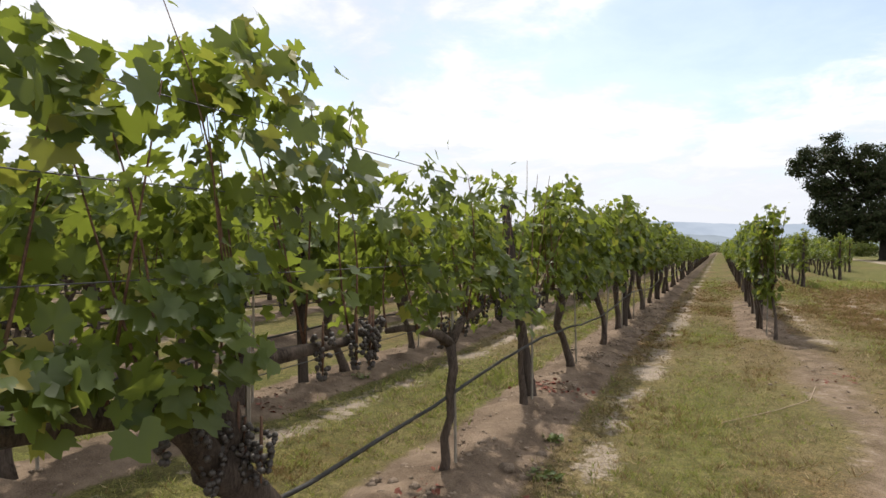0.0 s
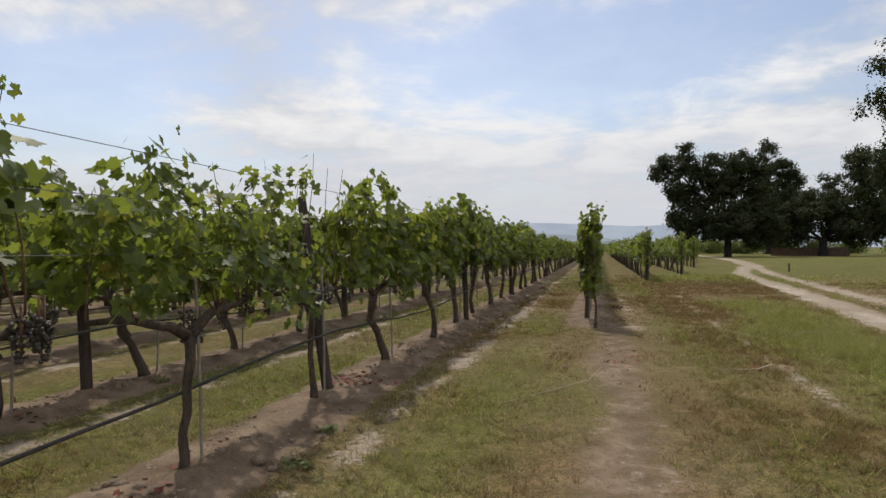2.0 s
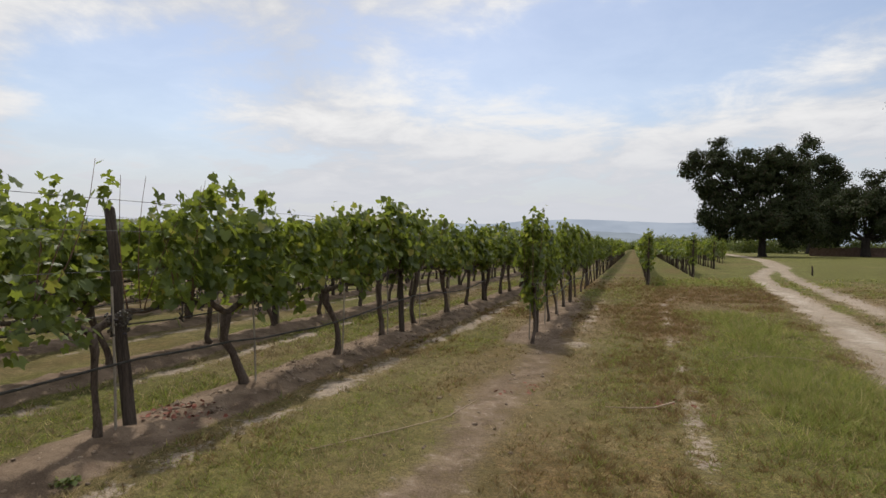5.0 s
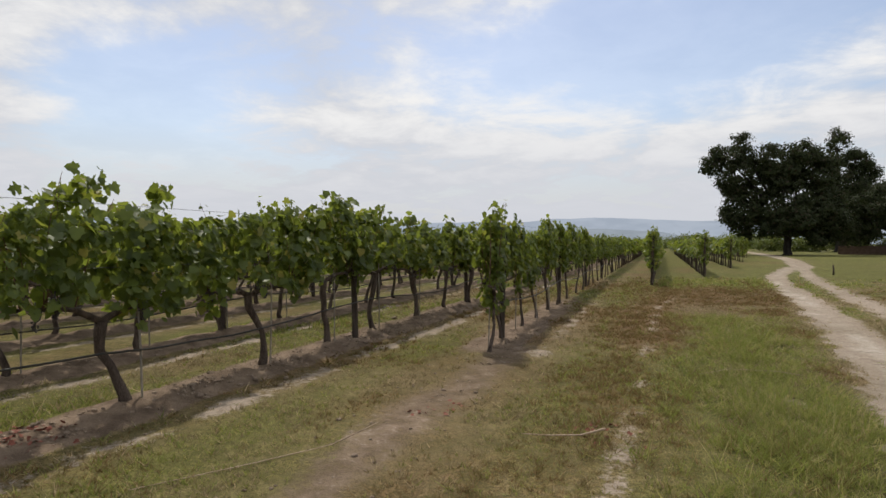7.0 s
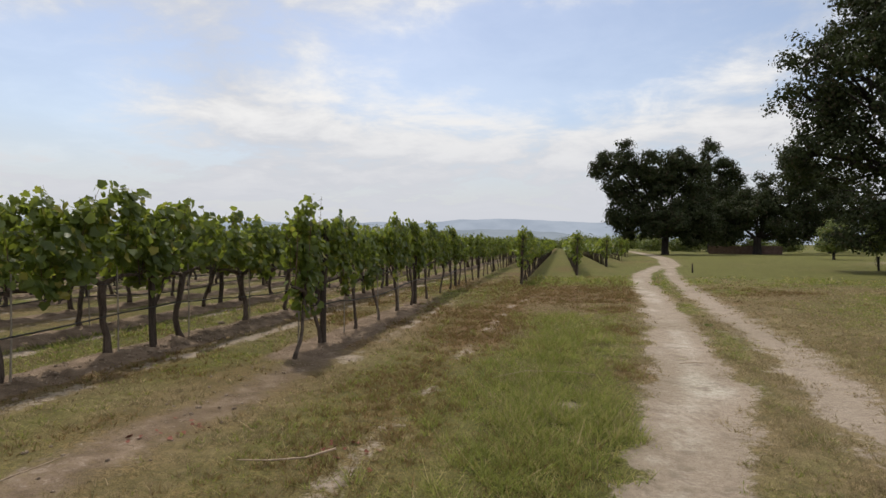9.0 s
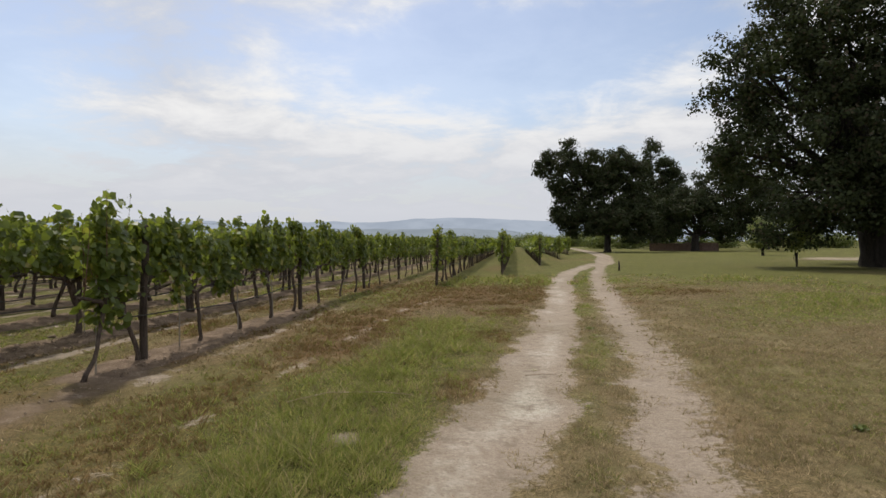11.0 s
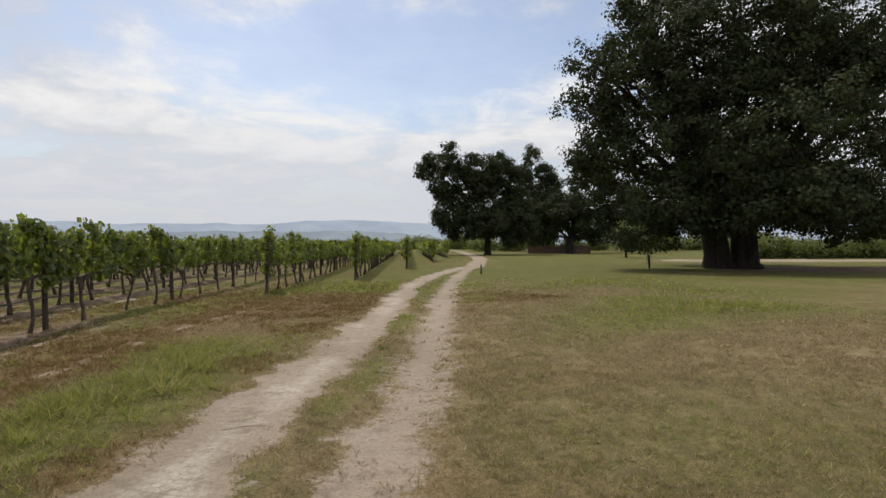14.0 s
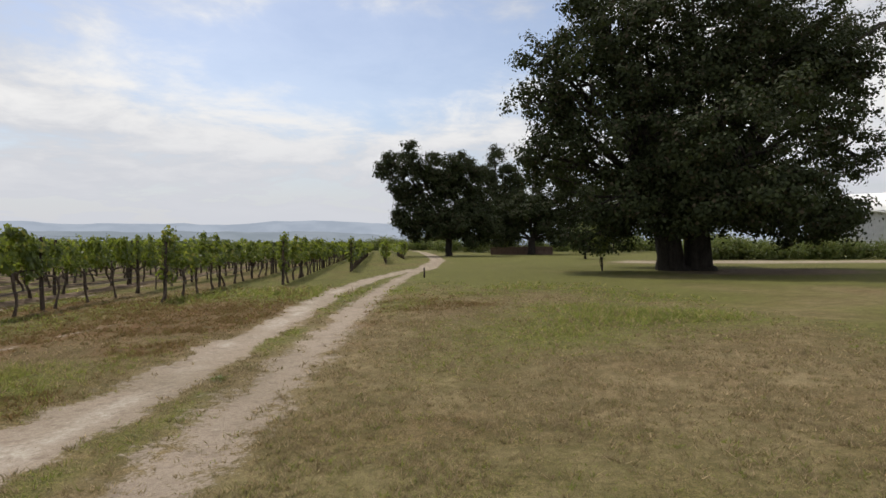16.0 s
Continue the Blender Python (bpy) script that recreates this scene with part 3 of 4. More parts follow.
        for i in pick:
            ob = part("leaf", shapes[rng.integers(4)], root)
            ob.matrix_basis = leaf_pose(pos[i], out[i], sz[i], rng)
        pos, out, sz = pos[rest], out[rest], sz[rest]
    lv, lf = leaf_cloud(pos, out, sz, outline, rng)
    part("foliage", fast_mesh("foliage", lv, lf, VINE_LEAF), root, "bright green lobed vine leaves")
    for _ in range(clusters):
        a = arms[rng.integers(2)]
        p = a[rng.integers(1, 6)] + np.array((rng.choice((-1, 1)) * rng.uniform(0.03, 0.12), rng.normal(0, 0.06), rng.uniform(0.0, 0.12)))
        pieces = [tube([p + np.array((0, 0, 0.05)), p + np.array((0, 0, -0.08)), p + np.array((0, 0, -0.18))], (0.005, 0.007, 0.003), 5)]
        if single:
            bunch = part("grape_bunch", mesh_of("bunch_stem", *pieces[0], CANE, True), root, "dark purple bunch of ripening grapes")
            for b in range(44):
                d = rng.random()
                r, ang = 0.05 * (1 - d * 0.7), rng.random() * 6.28
                k = rng.uniform(0.010, 0.0135)
                part("berry", BERRY, bunch).matrix_basis = Matrix.Translation((p[0] + math.cos(ang) * r, p[1] + math.sin(ang) * r, p[2] - 0.19 * d)) @ Matrix.Scale(k, 4)
            continue
        for b in range(berries):
            d = rng.random()
            r = 0.046 * (1 - d * 0.75)
            ang = rng.random() * 6.28
            pieces.append(berry(p + np.array((math.cos(ang) * r, math.sin(ang) * r, -0.19 * d)), rng.uniform(0.010, 0.0135)))
        gv, gf = join(pieces)
        part("grape_bunch", mesh_of("grape_bunch", gv, gf, GRAPE, True), root, "dark purple bunch of ripening grapes")
    return root


def _ico():
    g = (1 + 5 ** 0.5) / 2
    v = np.array([(-1, g, 0), (1, g, 0), (-1, -g, 0), (1, -g, 0), (0, -1, g), (0, 1, g), (0, -1, -g), (0, 1, -g), (g, 0, -1), (g, 0, 1), (-g, 0, -1), (-g, 0, 1)]) / 1.902
    f = [(0, 11, 5), (0, 5, 1), (0, 1, 7), (0, 7, 10), (0, 10, 11), (1, 5, 9), (5, 11, 4), (11, 10, 2), (10, 7, 6), (7, 1, 8), (3, 9, 4), (3, 4, 2), (3, 2, 6), (3, 6, 8), (3, 8, 9), (4, 9, 5), (2, 4, 11), (6, 2, 10), (8, 6, 7), (9, 8, 1)]
    return v, f


ICO = _ico()


def berry(p, r):
    return ICO[0] * r + p, ICO[1]


BERRY = mesh_of("berry", [tuple(q) for q in ICO[0]], ICO[1], GRAPE, True)


def vine_places(rx, ry, upto):
    r = np.random.default_rng(int((rx + 60) * 100))
    y, out = ry, []
    while y < upto:
        out.append(y + r.normal(0, 0.07))
        y += SPACING
    return out


def walk_distance(x, y):
    a, b = np.array((-0.7, -10.8)), np.array((8.2, -2.8))
    d = b - a
    s = np.clip(((x - a[0]) * d[0] + (y - a[1]) * d[1]) / d.dot(d), 0, 1)
    return math.hypot(x - a[0] - s * d[0], y - a[1] - s * d[1])


NEAR_ROW = [-12.6, -11.0, -9.45, -7.67, -6.04, -4.3, -2.39, -0.87, 0.6, 2.4, 4.1]


def plant_vineyard():
    rng = np.random.default_rng(21)
    close = [build_vine(110 + i, 1000, FINE, 0.104, 10, clusters=9, top=1.96, berries=24, bottom=1.0) for i in range(4)]
    near = [build_vine(100 + i, 1080, LOBED, 0.102, 8, clusters=7, top=2.02, berries=20) for i in range(4)]
    mid = [build_vine(200 + i, 960, SIMPLE, 0.108, 5, clusters=4, top=1.96, berries=16) for i in range(5)]
    far = [build_vine(300 + i, 560, KITE, 0.135, 1, clusters=0, top=1.96) for i in range(4)]
    tall = build_vine(401, 700, FINE, 0.108, 16, top=2.1, clusters=14, forked=True, width=0.24, bottom=1.07, half=0.64, single=290)
    low = build_vine(402, 760, FINE, 0.10, 9, top=1.8, clusters=5, trunk=(0.027, 0.06), bottom=0.98, width=0.2, half=0.72, single=150)
    column = build_vine(403, 420, SIMPLE, 0.10, 5, top=2.14, clusters=1, trunk=(0.024, 0.05, (0, 0.62)), bottom=0.5, width=0.09, half=0.3, shift=0.5)
    beside_post = build_vine(404, 900, FINE, 0.104, 10, top=2.1, clusters=5, trunk=(0.028, 0.04), gap=(-0.3, 0.46))
    special = {(-2.3, -6.04): beside_post, (-2.3, -9.45): tall, (-2.3, -7.67): low, (-0.1, 0.0): column}
    rest = []
    count = 0
    for rx, ry in ROWS:
        ys = vine_places(rx, ry, ROW_END)
        if rx == -2.3:
            ys = NEAR_ROW + vine_places(rx, 5.85, ROW_END)
        if rx == -0.1:
            ys = [0.0, 0.85, 2.32, 3.7, 5.0] + vine_places(rx, 6.3, ROW_END)
        for y in ys:
            d = walk_distance(rx, y)
            z = ground_height(rx, y)
            m = pose(rx, y, z, 0, 0, rng.choice((0, 180)) + rng.normal(0, 4)) @ Matrix.Diagonal((0.62 if rx == -0.1 else 1, 1, rng.uniform(0.94, 1.05), 1))
            first = y == ys[0] and rx > 0
            if (rx, y) in special or first:
                pool = [special.get((rx, y), column)]
                m = pose(rx + (0.13 if rx == -0.1 else 0), y + (-0.3 if rx == -0.1 else 0), z, 0, 0, 8 if rx == -0.1 else 0)
            elif d < 4.2:
                pool = close
            elif d < 7.5:
                pool = near
            elif d < 17:
                pool = mid
            elif d < 34 and rx > -14:
                pool = far
            else:
                rest.append((rx, y, z, d))
                continue
            pick = pool[rng.integers(len(pool))]
            if not pick.get("placed"):
                pick["placed"] = 1
                pick.matrix_basis = m
            else:
                copy_thing(pick, m)
            count += 1
    for v in close + near + mid + far + [tall, low, column, beside_post]:
        if not v.get("placed"):
            v.matrix_basis = pose(-2.3, -14.3 - 1.66 * count, 0)
            count += 1
    by_row = {}
    for rx, y, z, d in rest:
        by_row.setdefault(rx, []).append((y, z, d))
    for rx, items in by_row.items():
        P, N, S, trunks = [], [], [], []
        for y, z, d in items:
            n = 150 if d < 50 else 70
            p = canopy_points(rng, n, 1.94 + rng.normal(0, 0.06), half=0.9)
            N.append(np.stack([np.sign(p[:, 0]) * 0.9, rng.normal(0, 0.35, n), np.full(n, 0.6)], 1))
            P.append(p + np.array((rx, y, z)))
            S.append(np.full(n, 0.24 if d < 50 else 0.36) * rng.uniform(0.7, 1.2, n))
            if d < 90:
                b = rng.normal(0, 0.06, 2)
                trunks.append(tube([(rx, y, z - 0.05), (rx + b[0] * 0.4, y + b[1], z + 0.4), (rx, y + b[1] * 0.5, z + 0.95)], (0.055, 0.042, 0.05), 5, 0.2, rng))
        lv, lf = leaf_cloud(np.concatenate(P), np.concatenate(N), np.concatenate(S), KITE, rng)
        row = new("vine_row")
        tagged(row, "distant row of green grapevines on a trellis", "vine row", "distant vine rows", "stuff")
        part("foliage", fast_mesh("row_foliage", lv, lf, VINE_LEAF), row)
        if trunks:
            tv, tf = join(trunks)
            part("trunks", mesh_of("row_trunks", tv, tf, BARK, True), row)


plant_vineyard()


# ---- trellis: posts, stakes, wires, hose ----
def build_post(seed, height=1.82, r=0.047):
    rng = np.random.default_rng(seed)
    z = np.array((-0.1, 0.0, 0.4, 0.9, 1.4, height - 0.015, height))
    pts = np.stack([rng.normal(0, 0.006, 7), rng.normal(0, 0.006, 7), z], 1)
    v, f = tube(pts, r * np.array((1.1, 1.1, 1.02, 1.0, 0.97, 0.95, 0.82)), 10, 0.2, rng)
    ob = new("trellis_post", mesh_of("trellis_post", v, f, POST_WOOD, True))
    return tagged(ob, "dark weathered round wooden trellis post standing in soil", "post", "trellis posts")


def build_stake(seed):
    rng = np.random.default_rng(seed)
    h = 1.15
    v, f = tube([(0, 0, -0.05), (0.004, 0.004, 0.5), (0, 0, h - 0.01), (0, 0, h)], (0.011, 0.0105, 0.01, 0.007), 5, 0.1, rng)
    return tagged(new("vine_stake", mesh_of("vine_stake", v, f, STAKE_WOOD)), "thin grey stake beside a vine", "stake", "vine stakes")


def build_trellis():
    rng = np.random.default_rng(31)
    posts = [build_post(s) for s in (1, 2, 3)]
    stakes = [build_stake(s) for s in (1, 2)]
    used = set()

    def put(ob, m):
        if ob.name in used:
            copy_thing(ob, m)
        else:
            used.add(ob.name)
            ob.matrix_basis = m

    for rx, ry in ROWS:
        if rx < -17:
            continue
        first = -5.71 - 5.7 if rx == -2.3 else (1.0 if rx == -0.1 else ry + 0.3)
        y = first
        while y < 45:
            lean = (-2.5, -9.5, 0) if (rx == -2.3 and abs(y + 5.71) < 0.1) else (rng.normal(0, 1.2), rng.normal(0, 1.5), 0)
            put(posts[rng.integers(3)], pose(rx + (-0.04 if rx == -2.3 and y < -5 else -0.02), y, ground_height(rx, y), lean[0], lean[1], 0))
            y += 5.7
        if rx > -5:
            for y in (NEAR_ROW if rx == -2.3 else vine_places(rx, ry, 14)):
                if y > ry - 0.5 and walk_distance(rx, y) < 12:
                    put(stakes[rng.integers(2)], pose(rx + 0.03, y + 0.14, ground_height(rx, y), rng.normal(0, 1), rng.normal(0, 1.5), 0))
        for h in (0.97, 1.32, 1.62, 1.88):
            ys = np.arange(ry, 60, 2.85)
            pts = [(rx + 0.03 * (1 if h < 1.9 else 0), yy, h + 0.012 * math.sin(yy * 1.7 + h * 9) + ground_height(rx, yy) * 0.3) for yy in ys]
            if len(pts) > 1 and rx > -10:
                v, f = tube(pts, [0.0022] * len(pts), 4)
                tagged(new("trellis_wire", mesh_of("trellis_wire", v, f, WIRE)), "thin galvanised trellis wire", "wire", "trellis wires")
        ys = np.arange(ry + 0.4, 60, 0.55)
        if len(ys) > 1 and rx > -14:
            pts = [(rx + 0.06, yy, 0.555 + 0.055 * math.cos((yy + 5.9) * 2 * math.pi / 6.2) + 0.008 * math.sin(yy * 5.1)) for yy in ys]
            v, f = tube(pts, [0.0105] * len(pts), 6)
            tagged(new("drip_hose", mesh_of("drip_hose", v, f, HOSE, True)), "black drip irrigation hose strung along the vine row", "hose", "drip hoses")


build_trellis()


# ---- trees ----
def build_tree(name, label, base, trunks, lobes, leaf_count, leaf_size, leaf=OAK_LEAF, seed=1, low=0.0, core=0.68, spread=1.7):
    """trunks: (dx, dy, radius, fork height); lobes: (dx, dy, dz, rx, rz) crown masses."""
    rng = np.random.default_rng(seed)
    root = new(name)
    root.location = base
    tagged(root, label, "tree")
    lobes = np.array(lobes, float)
    heads = []
    for dx, dy, r, fork in trunks:
        z = np.array((-0.3, 0.0, 0.25, 0.8, fork * 0.6, fork))
        bend = rng.normal(0, 0.12 * r * 2, (6, 2)) * np.linspace(0, 1, 6)[:, None]
        pts = np.stack([dx + bend[:, 0], dy + bend[:, 1], z], 1)
        v, f = tube(pts, r * np.array((1.4, 1.25, 1.08, 1.0, 0.95, 0.9)), 12, 0.14, rng)
        ob = part("trunk", mesh_of("trunk", v, f, OAK_BARK, True), root, "dark rough bark trunk")
        heads.append((pts[-1], r, ob))
    for lx, ly, lz, rx, rz in lobes:
        head, r, stem = min(heads, key=lambda h: math.hypot(h[0][0] - lx, h[0][1] - ly))
        c = np.array((lx, ly, lz))
        s = np.linspace(0, 1, 6)[:, None]
        mid = (head + c) / 2 + np.array((0, 0, 0.12 * np.linalg.norm(c - head))) + rng.normal(0, 0.25, 3)
        line = (1 - s) ** 2 * (head - np.array((0, 0, 0.3))) + 2 * s * (1 - s) * mid + s ** 2 * c
        pieces = [tube(line, np.linspace(r * 0.42, r * 0.1, 6), 6, 0.15, rng)]
        for _ in range(5):
            d = rng.normal(0, 1, 3)
            d /= np.linalg.norm(d)
            tip = c + d * np.array((rx, rx, rz)) * 0.85
            q0 = line[rng.integers(3, 6)]
            pieces.append(tube([q0, (q0 + tip) / 2 + rng.normal(0, 0.2, 3), tip], (r * 0.13, r * 0.08, r * 0.03), 4, 0, rng))
        v, f = join(pieces)
        part("limb", mesh_of("limb", v, f, OAK_BARK, True), stem)
    # smaller masses on the lobes, twig clumps on those, leaves round each clump
    sub = []
    for lx, ly, lz, rx, rz in lobes:
        sub.append((lx, ly, lz, rx * core, rz * core))
        for _ in range(9):
            d = rng.normal(0, 1, 3) + np.array((0, 0, 0.15))
            d /= np.linalg.norm(d)
            k = rng.uniform(0.28, 0.5)
            sub.append((lx + d[0] * rx * 0.78, ly + d[1] * rx * 0.78, lz + d[2] * rz * 0.78, rx * k, rz * k * 1.05))
    sub = np.array(sub)
    weight = sub[:, 3] ** 2
    weight /= weight.sum()
    per = 46
    clumps = leaf_count // per
    which = rng.choice(len(sub), clumps, p=weight)
    d = rng.normal(0, 1, (clumps, 3))
    d /= np.linalg.norm(d, axis=1)[:, None]
    rad = rng.uniform(0.35, 1.0, clumps) ** 0.5
    rr = sub[which][:, [3, 3, 4]]
    c = sub[which][:, :3] + d * rr * rad[:, None]
    floor = low + 0.9 * lattice_noise(c[:, 0], c[:, 1], 0.6, seed)
    keep = c[:, 2] > floor
    c, d = c[keep], d[keep]
    off = rng.normal(0, 1, (len(c) * per, 3)) * leaf_size * spread * np.array((1, 1, 0.7))
    pos = np.repeat(c, per, 0) + off
    nrm = off / (leaf_size * spread * 1.3) + np.repeat(d, per, 0) * 0.6 + np.array((0, 0, 0.45))
    lv, lf = leaf_cloud(pos, nrm, leaf_size * rng.uniform(0.55, 1.25, len(pos)), KITE, rng, 0.2)
    part("crown", fast_mesh("crown", lv, lf, leaf), root, "dense dark green oak foliage" if leaf is OAK_LEAF else "light green foliage")
    return root


build_tree("oak_tree", "huge old double-trunked oak with a low dark crown on the lawn", (26.6, 29.5, 0),
           [(-1.02, 0, 0.76, 3.4), (0.72, 0, 0.76, 3.2)],
           [(0, 0, 8.5, 5.4, 4.6), (-6.2, -0.5, 10.8, 3.5, 2.6), (-7.0, 0.5, 7.0, 3.0, 2.2), (-4.4, -0.5, 7.6, 3.8, 3.0), (-3.0, -1, 11.4, 3.6, 2.8), (-4.6, 0.2, 13.8, 3.6, 2.8), (5.5, -1, 8.0, 4.5, 4.0), (6.4, 1, 5.0, 3.4, 2.2), (0, -5, 6.5, 4.2, 3.6), (1, 5, 7.0, 4.6, 3.6),
            (-2.4, 1, 15.0, 4.2, 3.2), (2.8, -0.5, 13.6, 4.4, 3.6), (0.3, 0.5, 17.4, 3.8, 2.6), (0, 2, 11.0, 5.0, 3.5), (3.5, 0, 11.0, 4.5, 3.2), (6.6, 0, 14.4, 3.4, 2.8), (0, -1, 5.5, 4.5, 2.6), (7.4, 0, 11.4, 3.6, 2.6),
            (-5.2, -1.6, 4.2, 3.0, 2.0), (-5.6, 0, 2.2, 2.2, 1.5), (4.0, -4, 3.2, 3.4, 1.6), (3.4, 0, 3.0, 2.6, 1.3), (-8.7, 0.2, 12.4, 1.8, 1.3), (-8.8, 0.2, 9.9, 1.9, 1.3), (-8.6, 0.2, 6.8, 1.5, 1.1), (10.2, 0, 7.4, 2.4, 2.1), (9.2, 0, 3.5, 2.4, 1.5), (9.2, 0, 10.2, 2.4, 1.8),
            (-5.8, 0, 15.6, 2.0, 1.6), (8.4, 0.5, 13.2, 2.8, 2.0), (9.6, 0, 12.2, 2.0, 1.4), (0.2, -1, 3.9, 3.2, 1.5), (-3.4, -3.5, 3.0, 2.4, 1.4), (0.0, -6.0, 3.8, 3.4, 1.7), (6.6, -1, 2.7, 2.6, 1.3), (0, 5.5, 3.8, 3.6, 1.8), (4.5, 0, 17.6, 3.2, 2.4), (13.6, 1, 15.6, 2.4, 1.5)],
           190000, 0.192, seed=4, low=0.8, core=0.94, spread=1.5)
build_tree("oak_tree", "broad dark oak tree beside the dirt track", (18.6, 82.0, 0), [(0, 0, 0.5, 2.8)],
           [(-0.5, 0, 8, 4.6, 4.4), (-5.6, 0, 11.6, 3.0, 3.0), (3.2, 0, 11.0, 3.0, 3.2), (-1.2, 0, 13.0, 3.4, 2.6), (-9.0, 0, 12.6, 1.7, 1.5), (-8.2, 0, 14.2, 1.5, 1.2), (-5.9, 0, 15.4, 1.6, 1.5), (2.0, 0, 13.9, 2.2, 1.6), (4.6, 0, 12.4, 1.6, 1.4),
            (4.4, 0, 6.4, 3.0, 3.4), (-5.2, 0, 6.0, 3.0, 2.6), (-7.0, 0, 5.0, 1.7, 1.4), (0, -3.0, 5.0, 3.4, 2.8), (-6.4, 0, 9.2, 1.9, 1.5), (-3.8, 0, 3.8, 2.8, 1.8), (3.8, 0, 3.6, 3.2, 2.0), (0.5, 2, 4.4, 3.4, 2.0), (6.0, 0, 4.4, 2.2, 2.2)],
           84000, 0.27, seed=5, low=1.0, core=0.8, spread=1.25)
build_tree("oak_tree", "tall dark oak rising behind the other trees", (34.6, 121.7, 0), [(0, 0, 0.8, 9.0)],
           [(-0.6, 0, 21.0, 2.2, 2.6), (-3.0, 0, 17.0, 2.4, 2.2), (2.6, 0, 17.6, 2.8, 2.4), (4.6, 0, 14.4, 2.4, 2.2), (0, 0, 12, 4.4, 4.4), (-4, 0, 8, 4.4, 4.4), (4, 0, 8, 5, 5)], 30000, 0.38, seed=6, low=3, core=0.8, spread=1.25)
build_tree("oak_tree", "rounded dark green oak tree on the far lawn", (33.0, 88.0, 0), [(0, 0, 0.6, 2.6)],
           [(0, 0, 6.0, 4.6, 3.6), (-3.6, 0, 5.0, 3.0, 2.8), (-4.6, 0, 3.0, 2.4, 1.8), (3.6, 0, 5.0, 3.8, 3.6), (-0.8, 0, 8.4, 2.8, 2.0), (3.4, 0, 10.5, 3.4, 3.2), (5.6, 0, 13.4, 3.2, 2.8), (7.8, 0, 8.2, 3.8, 4.2), (9.5, 0, 4.5, 3, 3)], 54000, 0.28, seed=7, low=1.0, core=0.8, spread=1.25)
build_tree("oak_tree", "dark oak standing in the shade behind the lawn", (50.0, 104.0, 0), [(0, 0, 0.6, 3.0)],
           [(0, 0, 8, 5.5, 4.5), (-4.6, 0, 6, 3.6, 3.4), (4.6, 0, 6.6, 4.2, 3.6), (1, 0, 12, 4.2, 3.2)], 24000, 0.32, seed=14, low=1.6, core=0.8, spread=1.25)
build_tree("sapling", "young yellow-green tree at the edge of the lawn", (30.5, 57.0, 0), [(0, 0, 0.12, 1.2)],
           [(0, 0, 2.2, 1.3, 1.1), (-0.7, 0, 1.5, 0.9, 0.8), (0.9, 0, 1.7, 1.1, 0.9), (0.2, 0, 3.2, 0.8, 0.8)], 5000, 0.18, SHRUB_LEAF, 8, 0.5)
build_tree("sapling", "thin young oak shoot growing at the edge of the lawn", (21.5, 30.1, 0), [(0, 0, 0.05, 0.5)],
           [(0, 0, 0.95, 0.4, 0.4), (0.2, 0.1, 1.5, 0.5, 0.5), (-0.1, 0, 2.2, 0.5, 0.55)], 2200, 0.13, SHRUB_LEAF, 9, 0.4)


def build_bush(name, label, x, y, r, h, seed, leaf, size, count):
    rng = np.random.default_rng(seed)
    root = new(name)
    root.location = (x, y, 0)
    tagged(root, label, "bush")
    stems = [tube([(0, 0, -0.1), (rng.normal(0, r * 0.2), rng.normal(0, r * 0.2), h * 0.4), (rng.normal(0, r * 0.4), rng.normal(0, r * 0.4), h * 0.8)], (0.05, 0.04, 0.02), 5, 0.1, rng) for _ in range(4)]
    v, f = join(stems)
    part("stem", mesh_of("stem", v, f, BARK, True), root)
    c = rng.normal(0, 1, (count // 30, 3))
    c = c / np.linalg.norm(c, axis=1)[:, None] * (rng.random((len(c), 1)) ** 0.4) * np.array((r, r, h * 0.5)) + np.array((0, 0, h * 0.5))
    pos = np.repeat(c, 30, 0) + rng.normal(0, size * 2.0, (len(c) * 30, 3))
    pos = pos[pos[:, 2] > 0.03]
    nrm = rng.normal(0, 0.7, (len(pos), 3)) + np.array((0, 0, 0.5))
    lv, lf = leaf_cloud(pos, nrm, size * rng.uniform(0.6, 1.3, len(pos)), KITE, rng, 0.0)
    part("crown", fast_mesh("crown", lv, lf, leaf), root)
    return root


def plant_hedges():
    rng = np.random.default_rng(51)
    dark = [build_bush("hedge_bush", "green bush in the far hedge", 24 + 6.5 * i, 128 - 1.5 * i, 3.4, 3.0, 60 + i, SHRUB_LEAF, 0.34, 3600) for i in range(3)]
    for i in range(3, 17):
        copy_thing(dark[i % 3], pose(24 + 6.5 * i, 128 - 1.5 * i + rng.normal(0, 1.5), 0, 0, 0, rng.random() * 360) @ Matrix.Scale(rng.uniform(0.7, 1.1), 4))
    for i in range(11):
        copy_thing(dark[i % 3], pose(-14 + 5.0 * i, 196 + rng.normal(0, 6), 0, 0, 0, rng.random() * 360) @ Matrix.Scale(rng.uniform(0.7, 1.5), 4))
    weed = [build_bush("weed_bush", "bright green tall weeds in a strip behind the lawn", 39 + 1.5 * i, 51 - 0.4 * i, 1.3, 1.7, 70 + i, SHRUB_LEAF, 0.17, 2600) for i in range(3)]
    for i in range(5, 22):
        copy_thing(weed[i % 3], pose(36 + 1.15 * i, 52 - 0.28 * i + rng.normal(0, 0.5), 0, 0, 0, rng.random() * 360) @ Matrix.Scale(rng.uniform(0.75, 1.2), 4))


plant_hedges()


